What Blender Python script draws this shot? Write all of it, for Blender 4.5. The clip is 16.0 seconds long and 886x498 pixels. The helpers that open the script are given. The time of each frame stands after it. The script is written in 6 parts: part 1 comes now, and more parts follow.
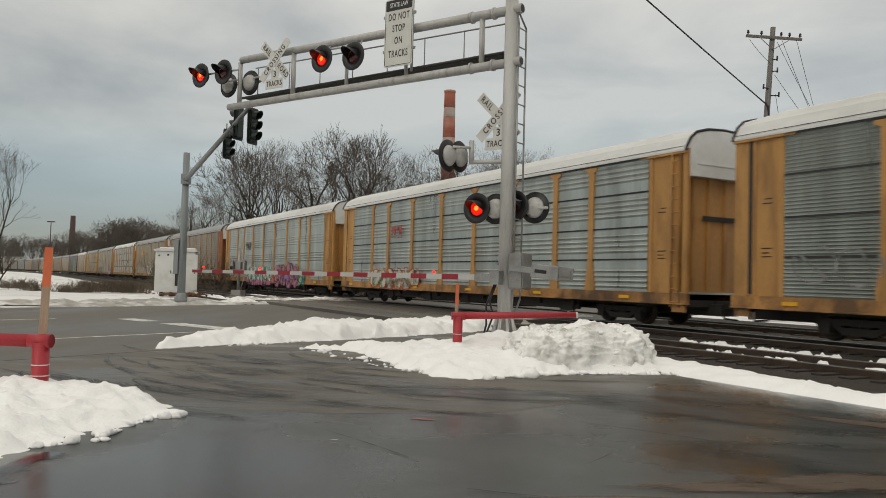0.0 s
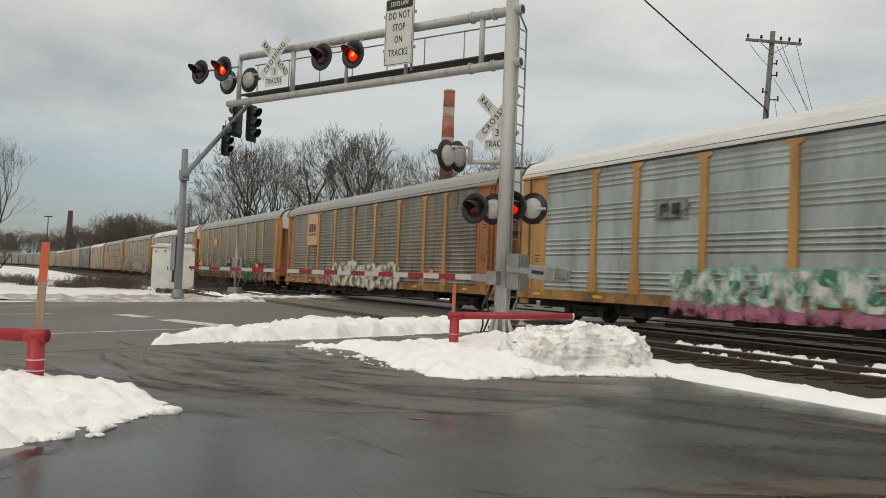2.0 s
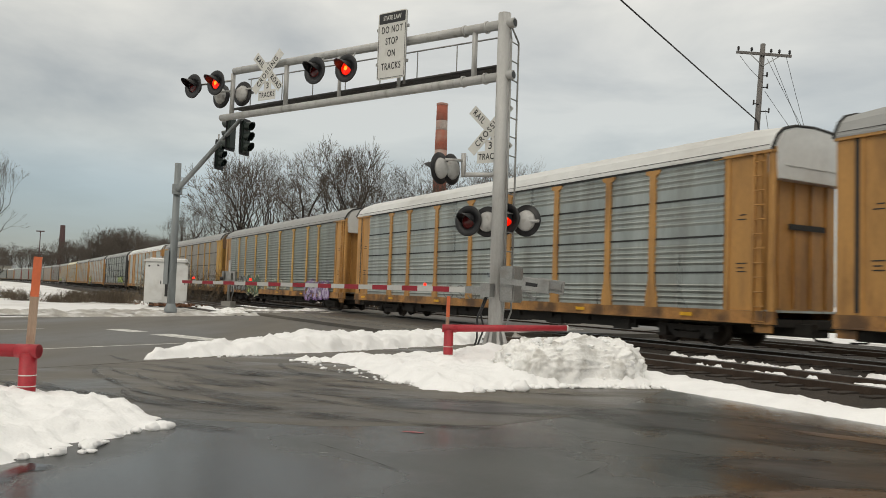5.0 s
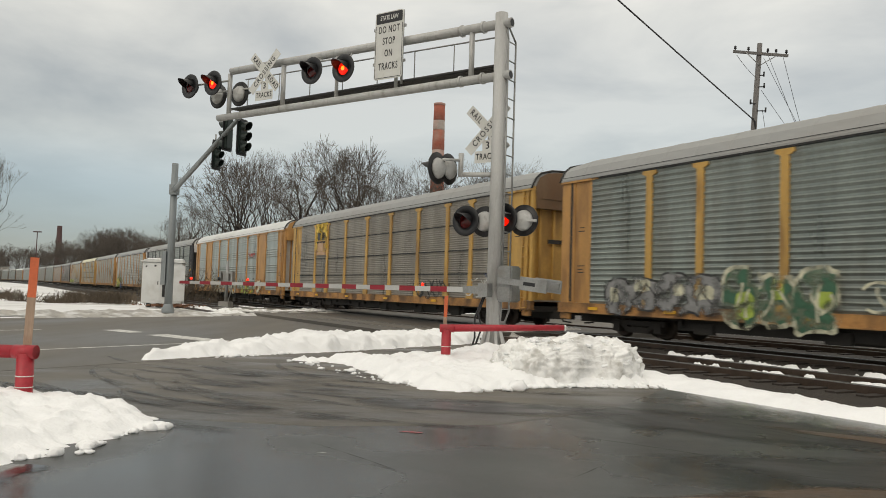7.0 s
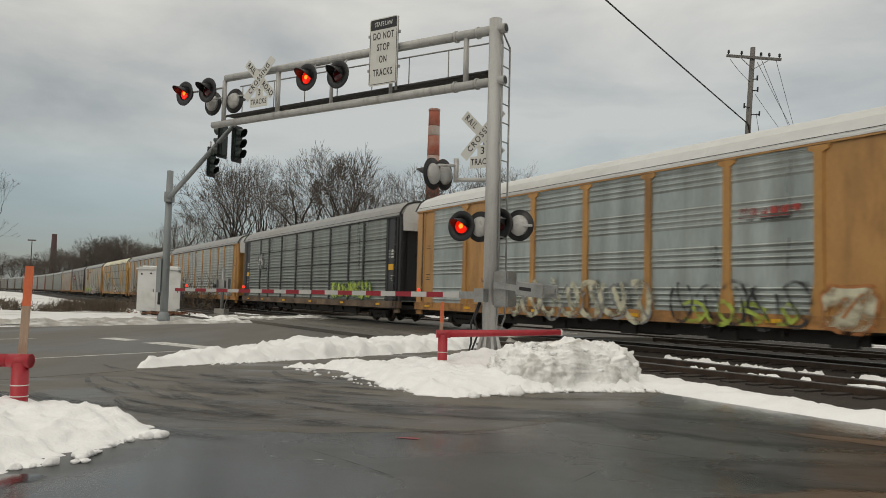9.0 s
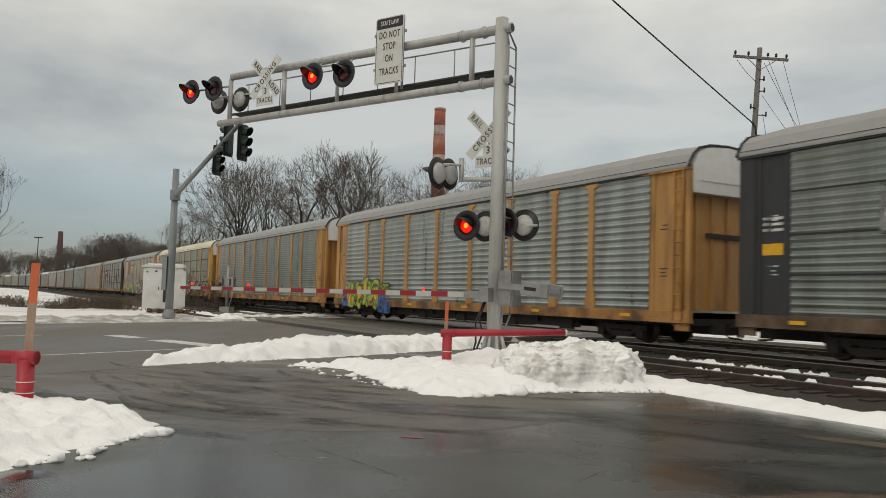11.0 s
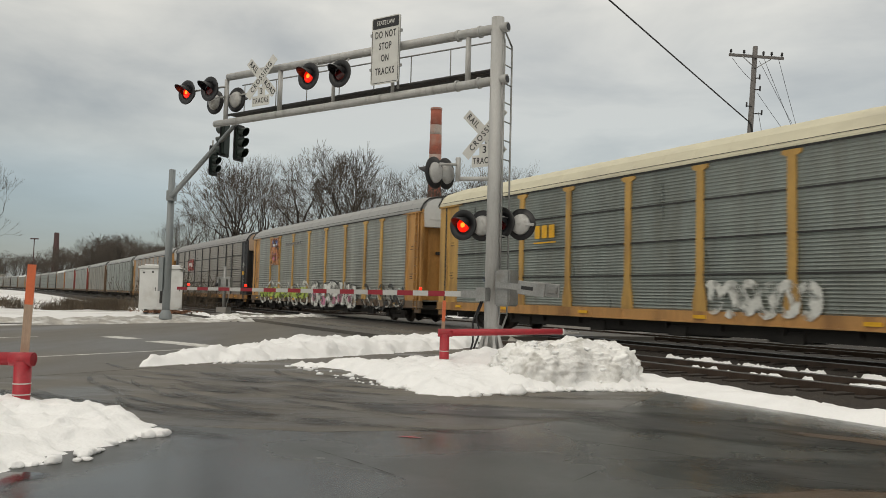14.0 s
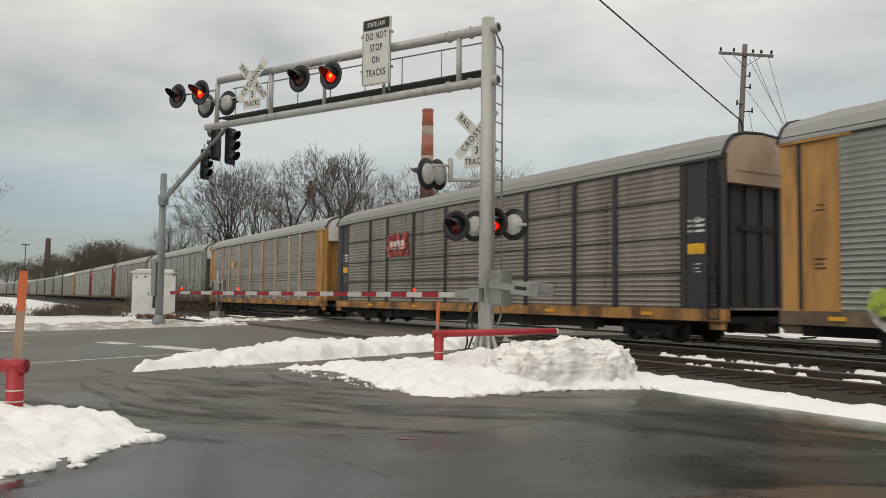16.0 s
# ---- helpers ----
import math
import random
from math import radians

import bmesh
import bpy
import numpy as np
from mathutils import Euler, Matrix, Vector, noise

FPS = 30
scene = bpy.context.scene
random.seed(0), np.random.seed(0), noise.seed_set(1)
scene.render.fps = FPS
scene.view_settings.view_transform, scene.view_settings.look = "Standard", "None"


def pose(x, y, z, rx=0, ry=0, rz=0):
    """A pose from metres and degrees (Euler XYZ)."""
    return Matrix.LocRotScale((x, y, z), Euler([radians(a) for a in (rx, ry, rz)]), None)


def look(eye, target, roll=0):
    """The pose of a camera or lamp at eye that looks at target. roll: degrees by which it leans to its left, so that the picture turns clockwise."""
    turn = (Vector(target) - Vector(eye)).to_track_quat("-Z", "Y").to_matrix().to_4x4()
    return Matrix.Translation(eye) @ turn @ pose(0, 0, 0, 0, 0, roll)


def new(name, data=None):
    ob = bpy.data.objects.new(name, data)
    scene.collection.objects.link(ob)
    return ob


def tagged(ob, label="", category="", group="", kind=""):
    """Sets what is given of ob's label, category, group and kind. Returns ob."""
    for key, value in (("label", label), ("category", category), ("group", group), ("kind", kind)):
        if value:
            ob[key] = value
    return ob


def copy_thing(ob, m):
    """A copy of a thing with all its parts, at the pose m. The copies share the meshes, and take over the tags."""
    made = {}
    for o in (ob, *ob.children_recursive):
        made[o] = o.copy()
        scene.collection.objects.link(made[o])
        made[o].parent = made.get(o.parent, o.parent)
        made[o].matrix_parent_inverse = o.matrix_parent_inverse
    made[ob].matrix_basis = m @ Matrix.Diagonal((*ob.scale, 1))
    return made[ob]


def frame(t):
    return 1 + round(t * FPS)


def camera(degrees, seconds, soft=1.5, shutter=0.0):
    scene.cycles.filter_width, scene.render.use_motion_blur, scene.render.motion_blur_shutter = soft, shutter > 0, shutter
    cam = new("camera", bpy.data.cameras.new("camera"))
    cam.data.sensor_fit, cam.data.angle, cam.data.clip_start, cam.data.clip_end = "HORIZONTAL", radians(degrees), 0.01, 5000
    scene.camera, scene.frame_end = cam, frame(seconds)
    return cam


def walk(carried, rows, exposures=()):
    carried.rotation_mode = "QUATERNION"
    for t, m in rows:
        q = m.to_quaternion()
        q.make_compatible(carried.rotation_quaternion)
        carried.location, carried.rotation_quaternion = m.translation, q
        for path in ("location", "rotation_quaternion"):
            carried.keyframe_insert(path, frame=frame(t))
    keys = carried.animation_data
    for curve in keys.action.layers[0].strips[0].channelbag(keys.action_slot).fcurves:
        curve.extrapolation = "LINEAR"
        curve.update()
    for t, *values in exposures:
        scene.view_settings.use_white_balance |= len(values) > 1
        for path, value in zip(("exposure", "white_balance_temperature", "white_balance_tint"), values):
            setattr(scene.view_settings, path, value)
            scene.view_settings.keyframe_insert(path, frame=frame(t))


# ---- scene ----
cam = camera(58.5, 16.0, soft=0.9, shutter=0.14)
EYE = Vector((0, 0, 1.5))
# seconds, turn to the right, tilt up, lean, in degrees
TURNS = [(0, 0.000, 2.250, 1.570), (0.5, 0.147, 2.189, 1.449), (1, 0.123, 2.093, 1.809), (1.5, 0.127, 2.127, 2.562),
         (2, 0.183, 2.238, 2.290), (2.5, 0.243, 2.804, 2.205), (3, 0.349, 3.010, 2.896), (3.5, 0.428, 3.161, 2.765),
         (4, 0.448, 3.187, 2.396), (6.5, 0.718, 3.132, 1.762), (7, 0.782, 3.165, 1.836), (7.5, 0.926, 3.268, 1.762),
         (8, 0.983, 3.260, 1.659), (8.5, 0.983, 3.255, 1.638), (9, 1.074, 3.571, 1.409), (11.5, 0.662, 3.508, 1.759),
         (12, 0.599, 3.536, 1.565), (12.5, 0.727, 3.480, 1.370), (13, 0.871, 3.521, 1.262), (13.5, 0.907, 3.546, 1.474),
         (14, 0.942, 3.491, 1.471), (14.5, 1.125, 3.532, 1.283), (15, 1.224, 3.482, 1.324), (15.5, 1.416, 3.522, 1.048),
         (16, 1.432, 3.575, 0.742)]


def aim(turn, tilt, lean):
    a, b = radians(turn), radians(tilt)
    way = Vector((math.sin(a) * math.cos(b), math.cos(a) * math.cos(b), math.sin(b)))
    return look(EYE, EYE + way * 10, lean)


walk(cam, [(t, aim(a, b, c)) for t, a, b, c in TURNS], exposures=[(t, stops, 7350, 8) for t, stops in ((0, -0.56), (1.5, -0.44), (2.5, -0.41), (3, -0.38), (4, -0.40), (7, -0.34), (8, -0.54), (8.5, -0.62), (9, -0.62), (11.5, -0.52), (12, -0.50), (12.5, -0.48), (14.5, -0.48), (15.5, -0.34), (16, -0.38))])

# ---- light: a heavy overcast sky, thicker and bluer towards the horizon ----
world = bpy.data.worlds.new("overcast")
scene.world = world
world.use_nodes = True
wn, wl = world.node_tree.nodes, world.node_tree.links
wn.clear()
w_out, w_bg = wn.new("ShaderNodeOutputWorld"), wn.new("ShaderNodeBackground")
w_co, w_sep = wn.new("ShaderNodeTexCoord"), wn.new("ShaderNodeSeparateXYZ")
w_sky = wn.new("ShaderNodeTexSky")
w_sky.sky_type, w_sky.sun_disc = "NISHITA", False
w_sky.sun_elevation, w_sky.sun_rotation = radians(35), radians(200)
w_map, w_n1 = wn.new("ShaderNodeMapping"), wn.new("ShaderNodeTexNoise")
w_map.inputs["Scale"].default_value = (1.0, 1.0, 3.4)
w_n1.inputs["Scale"].default_value, w_n1.inputs["Detail"].default_value, w_n1.inputs["Roughness"].default_value = 2.3, 7, 0.52
w_n1.inputs["Distortion"].default_value = 0.35
w_ramp, w_grad = wn.new("ShaderNodeValToRGB"), wn.new("ShaderNodeValToRGB")
e = w_ramp.color_ramp.elements
e[0].position, e[0].color = 0.38, (0.50, 0.505, 0.505, 1)
e[1].position, e[1].color = 0.60, (0.83, 0.825, 0.80, 1)
e = w_grad.color_ramp.elements
e[0].position, e[0].color = 0.0, (0.31, 0.35, 0.44, 1)
e[1].position, e[1].color = 1.0, (1.95, 1.92, 1.86, 1)
for pos, col in ((0.12, (0.60, 0.62, 0.68, 1)), (0.06, (0.34, 0.37, 0.47, 1)), (0.17, (0.74, 0.75, 0.77, 1)), (0.25, (0.82, 0.82, 0.82, 1)), (0.34, (1.13, 1.12, 1.10, 1))):
    el = w_grad.color_ramp.elements.new(pos)
    el.color = col
w_mul, w_mix = wn.new("ShaderNodeMix"), wn.new("ShaderNodeMix")
w_mul.data_type = w_mix.data_type = "RGBA"
w_mul.blend_type = "MULTIPLY"
w_mul.inputs["Factor"].default_value, w_mix.inputs["Factor"].default_value = 1.0, 0.06
wl.new(w_co.outputs["Generated"], w_map.inputs["Vector"])
wl.new(w_map.outputs[0], w_n1.inputs["Vector"])
wl.new(w_n1.outputs["Fac"], w_ramp.inputs["Fac"])
wl.new(w_co.outputs["Generated"], w_sep.inputs[0])
wl.new(w_sep.outputs["Z"], w_grad.inputs["Fac"])
wl.new(w_ramp.outputs["Color"], w_mul.inputs["A"])
wl.new(w_grad.outputs["Color"], w_mul.inputs["B"])
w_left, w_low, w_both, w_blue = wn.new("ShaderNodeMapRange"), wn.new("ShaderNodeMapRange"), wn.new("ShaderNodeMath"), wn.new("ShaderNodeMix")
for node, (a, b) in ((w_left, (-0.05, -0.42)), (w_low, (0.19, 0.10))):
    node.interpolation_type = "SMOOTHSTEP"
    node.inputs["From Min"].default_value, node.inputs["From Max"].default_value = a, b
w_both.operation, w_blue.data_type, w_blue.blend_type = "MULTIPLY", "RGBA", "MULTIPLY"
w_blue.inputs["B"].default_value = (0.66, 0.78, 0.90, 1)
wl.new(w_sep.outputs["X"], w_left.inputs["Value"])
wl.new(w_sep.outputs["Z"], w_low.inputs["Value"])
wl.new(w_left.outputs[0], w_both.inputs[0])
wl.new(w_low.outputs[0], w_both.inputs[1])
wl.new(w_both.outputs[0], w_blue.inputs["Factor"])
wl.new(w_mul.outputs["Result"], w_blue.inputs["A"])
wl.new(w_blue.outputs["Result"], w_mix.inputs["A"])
wl.new(w_sky.outputs["Color"], w_mix.inputs["B"])
wl.new(w_mix.outputs["Result"], w_bg.inputs["Color"])
w_bg.inputs["Strength"].default_value = 1.0
wl.new(w_bg.outputs[0], w_out.inputs[0])
sun = new("sun", bpy.data.lights.new("sun", "SUN"))
sun.data.energy, sun.data.angle, sun.data.color = 0.5, radians(20), (1.0, 0.96, 0.9)
sun.matrix_world = look((0, 0, 50), (18, 30, 20))


# ---- materials ----
def mat(name, color, rough=0.6, metal=0.0, var=0.2, scale=1.5, fine=40.0, bump=0.1, stain=None, amount=0.35, at=0.56,
        stain_scale=0.8, stretch=(1, 1, 1), wet=None, spec=0.5):
    """Base colour that varies at two sizes, with stains of their own colour, relief and gloss that follows the stains."""
    m = bpy.data.materials.new(name)
    m.use_nodes = True
    n, l = m.node_tree.nodes, m.node_tree.links
    b = n["Principled BSDF"]
    co, info, mp = n.new("ShaderNodeTexCoord"), n.new("ShaderNodeObjectInfo"), n.new("ShaderNodeMapping")
    off = n.new("ShaderNodeVectorMath")
    off.operation = "SCALE"
    off.inputs[0].default_value = (37, 53, 71)
    l.new(info.outputs["Random"], off.inputs["Scale"])
    l.new(off.outputs[0], mp.inputs["Location"])
    mp.inputs["Scale"].default_value = stretch
    l.new(co.outputs["Object"], mp.inputs["Vector"])

    def tex(size, detail=4):
        t = n.new("ShaderNodeTexNoise")
        t.inputs["Scale"].default_value, t.inputs["Detail"].default_value = size, detail
        l.new(mp.outputs[0], t.inputs["Vector"])
        return t

    def scaled(source, low, high):
        r = n.new("ShaderNodeMapRange")
        r.inputs["From Min"].default_value, r.inputs["From Max"].default_value = 0.3, 0.7
        r.inputs["To Min"].default_value, r.inputs["To Max"].default_value = low, high
        l.new(source, r.inputs["Value"])
        return r.outputs[0]

    t1, t2 = tex(scale), tex(fine)
    both = n.new("ShaderNodeMath")
    both.operation = "MULTIPLY"
    l.new(scaled(t1.outputs["Fac"], 1 - var, 1 + var), both.inputs[0])
    l.new(scaled(t2.outputs["Fac"], 1 - var * 0.6, 1 + var * 0.6), both.inputs[1])
    tint = n.new("ShaderNodeVectorMath")
    tint.operation = "SCALE"
    tint.inputs[0].default_value = color
    l.new(both.outputs[0], tint.inputs["Scale"])
    out = tint.outputs[0]
    if stain:
        t3, ramp, mix = tex(stain_scale, 6), n.new("ShaderNodeValToRGB"), n.new("ShaderNodeMix")
        ramp.color_ramp.elements[0].position, ramp.color_ramp.elements[1].position = at - 0.07, at + 0.12
        ramp.color_ramp.elements[1].color = (amount, amount, amount, 1)
        mix.data_type = "RGBA"
        l.new(t3.outputs["Fac"], ramp.inputs["Fac"])
        l.new(ramp.outputs["Color"], mix.inputs["Factor"])
        l.new(out, mix.inputs["A"])
        mix.inputs["B"].default_value = (*stain, 1)
        out = mix.outputs["Result"]
        if wet is not None:
            rr = n.new("ShaderNodeMapRange")
            rr.inputs["From Max"].default_value = max(amount, 0.01)
            rr.inputs["To Min"].default_value, rr.inputs["To Max"].default_value = rough, wet
            l.new(ramp.outputs["Color"], rr.inputs["Value"])
            l.new(rr.outputs[0], b.inputs["Roughness"])
    l.new(out, b.inputs["Base Color"])
    if wet is None:
        l.new(scaled(t1.outputs["Fac"], max(0.03, rough - 0.08), min(1, rough + 0.08)), b.inputs["Roughness"])
    b.inputs["Metallic"].default_value = metal
    b.inputs["Specular IOR Level"].default_value = spec
    if bump:
        bp = n.new("ShaderNodeBump")
        bp.inputs["Strength"].default_value, bp.inputs["Distance"].default_value = bump, 0.02
        l.new(t2.outputs["Fac"], bp.inputs["Height"])
        l.new(bp.outputs[0], b.inputs["Normal"])
    return m


def glow(name, color, strength):
    m = bpy.data.materials.new(name)
    m.use_nodes = True
    b = m.node_tree.nodes["Principled BSDF"]
    b.inputs["Base Color"].default_value = (*color, 1)
    b.inputs["Emission Color"].default_value = (*color, 1)
    b.inputs["Emission Strength"].default_value = strength
    b.inputs["Roughness"].default_value = 0.25
    return m


ASPHALT = mat("worn_asphalt", (0.044, 0.048, 0.046), 0.36, var=0.30, scale=0.7, fine=70, bump=0.07, stain=(0.020, 0.021, 0.021),
              amount=0.95, at=0.50, stain_scale=0.42, wet=0.13, spec=0.4)
ROAD = mat("road_asphalt", (0.128, 0.115, 0.097), 0.7, var=0.2, scale=0.5, fine=80, bump=0.2, stain=(0.055, 0.05, 0.045), amount=0.7,
           at=0.5, stain_scale=0.3, stretch=(1.0, 0.25, 1), wet=0.45)
TYRE_MARK = mat("tyre_smears", (0.036, 0.033, 0.030), 0.42, var=0.3, scale=2, fine=60)
DRIVE = mat("driveway_asphalt", (0.120, 0.107, 0.088), 0.62, var=0.28, scale=0.8, fine=60, bump=0.25, stain=(0.040, 0.037, 0.033), amount=0.85, at=0.53, stain_scale=0.5,
            stretch=(1, 2.2, 1), wet=0.3)
CRACK = mat("tar_crack", (0.018, 0.018, 0.018), 0.55)
WET = mat("soaked_asphalt", (0.015, 0.016, 0.016), 0.34, var=0.2, scale=3, fine=60, bump=0.04)
OIL = mat("rusty_mud", (0.060, 0.032, 0.013), 0.35, var=0.5, scale=6, fine=50)
LINE_PAINT = mat("worn_line_paint", (0.62, 0.61, 0.58), 0.6, var=0.2, scale=3, fine=30, stain=(0.2, 0.19, 0.18), amount=0.7, at=0.55, stain_scale=5)
SNOW = mat("old_snow", (0.93, 0.935, 0.94), 0.75, var=0.03, scale=2.5, fine=26, bump=0.5, stain=(0.62, 0.61, 0.60), amount=0.14, at=0.62, stain_scale=1.6, spec=0.2)
DIRTY_SNOW = mat("dirty_ploughed_snow", (0.90, 0.90, 0.89), 0.8, var=0.1, scale=2.2, fine=14, bump=0.8, stain=(0.36, 0.34, 0.30), amount=0.7, at=0.55, stain_scale=3.0, spec=0.2)
SLUSH = mat("brown_slush", (0.36, 0.34, 0.31), 0.6, var=0.3, scale=2, fine=25, bump=0.8, stain=(0.72, 0.72, 0.71), amount=0.9, at=0.53, stain_scale=1.2)
FIELD = mat("snowy_field", (0.80, 0.80, 0.80), 0.8, var=0.08, scale=0.1, fine=3, bump=0.4, stain=(0.20, 0.16, 0.12), amount=0.8, at=0.62, stain_scale=0.22)
BALLAST = mat("dark_ballast", (0.032, 0.025, 0.020), 0.85, var=0.45, scale=3, fine=26, bump=1.0, stain=(0.5, 0.5, 0.5), amount=0.12, at=0.68, stain_scale=1.5)
RAIL = mat("rusty_rail", (0.085, 0.06, 0.046), 0.5, 0.6, var=0.25, scale=3, fine=40)
RAIL_TOP = mat("polished_rail", (0.24, 0.23, 0.22), 0.4, 1.0, var=0.1)
TIE = mat("creosoted_tie", (0.034, 0.026, 0.021), 0.85, var=0.35, scale=3, fine=30, stretch=(0.3, 3, 1))
GREY_PAINT = mat("grey_mast_paint", (0.48, 0.48, 0.47), 0.5, 0.15, var=0.1, scale=2, fine=30, stain=(0.22, 0.20, 0.18), amount=0.5, at=0.6, stain_scale=2.5, stretch=(3, 3, 0.5))
GALV = mat("galvanised_steel", (0.30, 0.305, 0.30), 0.45, 0.5, var=0.16, scale=4, fine=30, stain=(0.2, 0.17, 0.14), amount=0.4, at=0.62, stain_scale=3)
POLE_GREY = mat("blue_grey_pole_paint", (0.235, 0.26, 0.27), 0.5, 0.2, var=0.1, scale=2, fine=30, stain=(0.15, 0.15, 0.15), amount=0.4, at=0.6, stain_scale=2, stretch=(3, 3, 0.5))
UNDER_GRATE = mat("dark_steel_grating", (0.06, 0.06, 0.06), 0.6, 0.4, var=0.2)
BLACK = mat("black_paint_and_shade", (0.016, 0.016, 0.018), 0.45, var=0.2)
DARK_GREEN = mat("dark_green_housing", (0.016, 0.026, 0.022), 0.4, var=0.2)
LENS_DARK = mat("unlit_red_lens", (0.09, 0.006, 0.006), 0.15, var=0.1, bump=0)
LENS_LIT = glow("lit_red_lens", (1.0, 0.012, 0.004), 1.0)
LENS_CORE = glow("lit_lens_core", (1.0, 0.11, 0.014), 6.0)
GATE_GLOW = glow("gate_lamp_red", (1.0, 0.022, 0.010), 2.2)
LENS_OFF = mat("dark_signal_lens", (0.02, 0.03, 0.03), 0.15, bump=0)
SIGN_WHITE = mat("sign_white", (0.66, 0.66, 0.63), 0.45, var=0.05, scale=3, stain=(0.4, 0.38, 0.34), amount=0.35, at=0.62, stain_scale=4)
SIGN_BLACK = mat("sign_black", (0.02, 0.02, 0.022), 0.5)
RED = mat("red_gate_paint", (0.40, 0.022, 0.035), 0.42, var=0.18, scale=4, fine=40, stain=(0.16, 0.02, 0.02), amount=0.6, at=0.6, stain_scale=4)
STRIPE_RED = mat("reflective_red", (0.28, 0.015, 0.028), 0.4, var=0.1)
STRIPE_WHITE = mat("reflective_white", (0.48, 0.48, 0.47), 0.4, var=0.08, stain=(0.4, 0.39, 0.36), amount=0.4, at=0.6, stain_scale=4)
ORANGE = mat("orange_marker_paint", (0.66, 0.15, 0.06), 0.55, var=0.12)
STAKE = mat("weathered_stake", (0.42, 0.30, 0.22), 0.8, var=0.2, scale=3, fine=40, stretch=(4, 4, 0.5))
CABINET = mat("cabinet_white", (0.62, 0.63, 0.62), 0.45, var=0.06, stain=(0.4, 0.38, 0.34), amount=0.4, at=0.62, stain_scale=1.4)
CONCRETE = mat("concrete", (0.32, 0.31, 0.29), 0.85, var=0.15, scale=3, fine=40, bump=0.3)
BRICK_RED = mat("chimney_red", (0.30, 0.09, 0.06), 0.85, var=0.2, scale=0.5, fine=4, stain=(0.30, 0.22, 0.18), amount=0.6, at=0.55, stain_scale=0.35)
BRICK_WHITE = mat("chimney_faded_white", (0.36, 0.31, 0.28), 0.85, var=0.2, scale=0.5, fine=4, stain=(0.33, 0.12, 0.08), amount=0.7, at=0.52, stain_scale=0.4)
BRICK_DARK = mat("far_chimney_brick", (0.075, 0.042, 0.042), 0.9, var=0.2)
WOOD_POLE = mat("grey_wood_pole", (0.14, 0.132, 0.128), 0.85, var=0.2, scale=2, fine=30, stretch=(5, 5, 0.4))
CABLE = mat("black_cable", (0.012, 0.012, 0.013), 0.6, bump=0)
BARK = mat("winter_bark", (0.036, 0.029, 0.025), 0.9, var=0.3, scale=2, fine=20, stretch=(3, 3, 0.6))
TWIG = mat("bare_twigs", (0.086, 0.072, 0.060), 0.9, var=0.35, scale=0.5, fine=6, bump=0)
BRUSH = mat("dry_brush", (0.11, 0.085, 0.06), 0.9, var=0.4, scale=0.6, fine=6, bump=0)
LEAF_LITTER = mat("brown_leaf_litter", (0.16, 0.075, 0.04), 0.85, var=0.5, scale=8, fine=30)
BUILDING = mat("far_pale_building", (0.42, 0.41, 0.36), 0.8, var=0.08)
BUILDING_ROOF = mat("far_flat_roof", (0.2, 0.2, 0.2), 0.8)

# ---- train paints ----
P = {}
for key, col in dict(light=(0.44, 0.485, 0.47), silver=(0.40, 0.435, 0.42), grey=(0.27, 0.30, 0.28), brown=(0.275, 0.25, 0.205),
                     dull=(0.33, 0.345, 0.32), warm=(0.31, 0.285, 0.25)).items():
    P[key] = mat("galvanised_panel_" + key, col, 0.34, 0.6, var=0.16, scale=0.8, fine=14, bump=0.05, stain=(0.15, 0.13, 0.10), amount=0.7 if key == "brown" else 0.32,
                 at=0.52, stain_scale=1.1, stretch=(1, 1.3, 0.22))
for key, col in dict(yellow=(0.47, 0.245, 0.075), gold=(0.52, 0.31, 0.085), tan=(0.46, 0.245, 0.085), black=(0.028, 0.030, 0.034), red=(0.30, 0.045, 0.03),
                     rust=(0.34, 0.13, 0.05), grime=(0.16, 0.095, 0.05), pale=(0.44, 0.32, 0.23)).items():
    P[key] = mat("rack_paint_" + key, col, 0.5, var=0.16, scale=0.8, fine=18, bump=0.08, stain=(0.16, 0.075, 0.03), amount=0.12 if key == "black" else 0.6, at=0.56,
                 stain_scale=1.1, stretch=(1, 1.5, 0.4))
for key, col in dict(sill_yellow=(0.40, 0.20, 0.065), sill_grime=(0.17, 0.12, 0.08)).items():
    P[key] = mat("rack_paint_" + key, col, 0.6, var=0.3, scale=1.6, fine=18, bump=0.15, stain=(0.075, 0.042, 0.024), amount=0.85, at=0.50,
                 stain_scale=1.3, stretch=(1, 0.9, 0.7))
for key, col in dict(white_roof=(0.68, 0.69, 0.68), grey_roof=(0.32, 0.325, 0.32), cream_roof=(0.66, 0.62, 0.47), dark_roof=(0.27, 0.27, 0.27)).items():
    P[key] = mat("rack_" + key, col, 0.55, 0.1, var=0.07, scale=0.5, fine=6, bump=0.06, stain=(0.26, 0.23, 0.20), amount=0.4, at=0.58, stain_scale=0.5, stretch=(1, 0.3, 1))
def worn(m, low, high, size):
    """Leaves gaps in a sprayed paint."""
    n, l = m.node_tree.nodes, m.node_tree.links
    co, t, r = n.new("ShaderNodeTexCoord"), n.new("ShaderNodeTexNoise"), n.new("ShaderNodeMapRange")
    t.inputs["Scale"].default_value, t.inputs["Detail"].default_value = size, 5
    r.inputs["From Min"].default_value, r.inputs["From Max"].default_value = low, high
    l.new(co.outputs["Object"], t.inputs["Vector"])
    l.new(t.outputs["Fac"], r.inputs["Value"])
    l.new(r.outputs[0], n["Principled BSDF"].inputs["Alpha"])


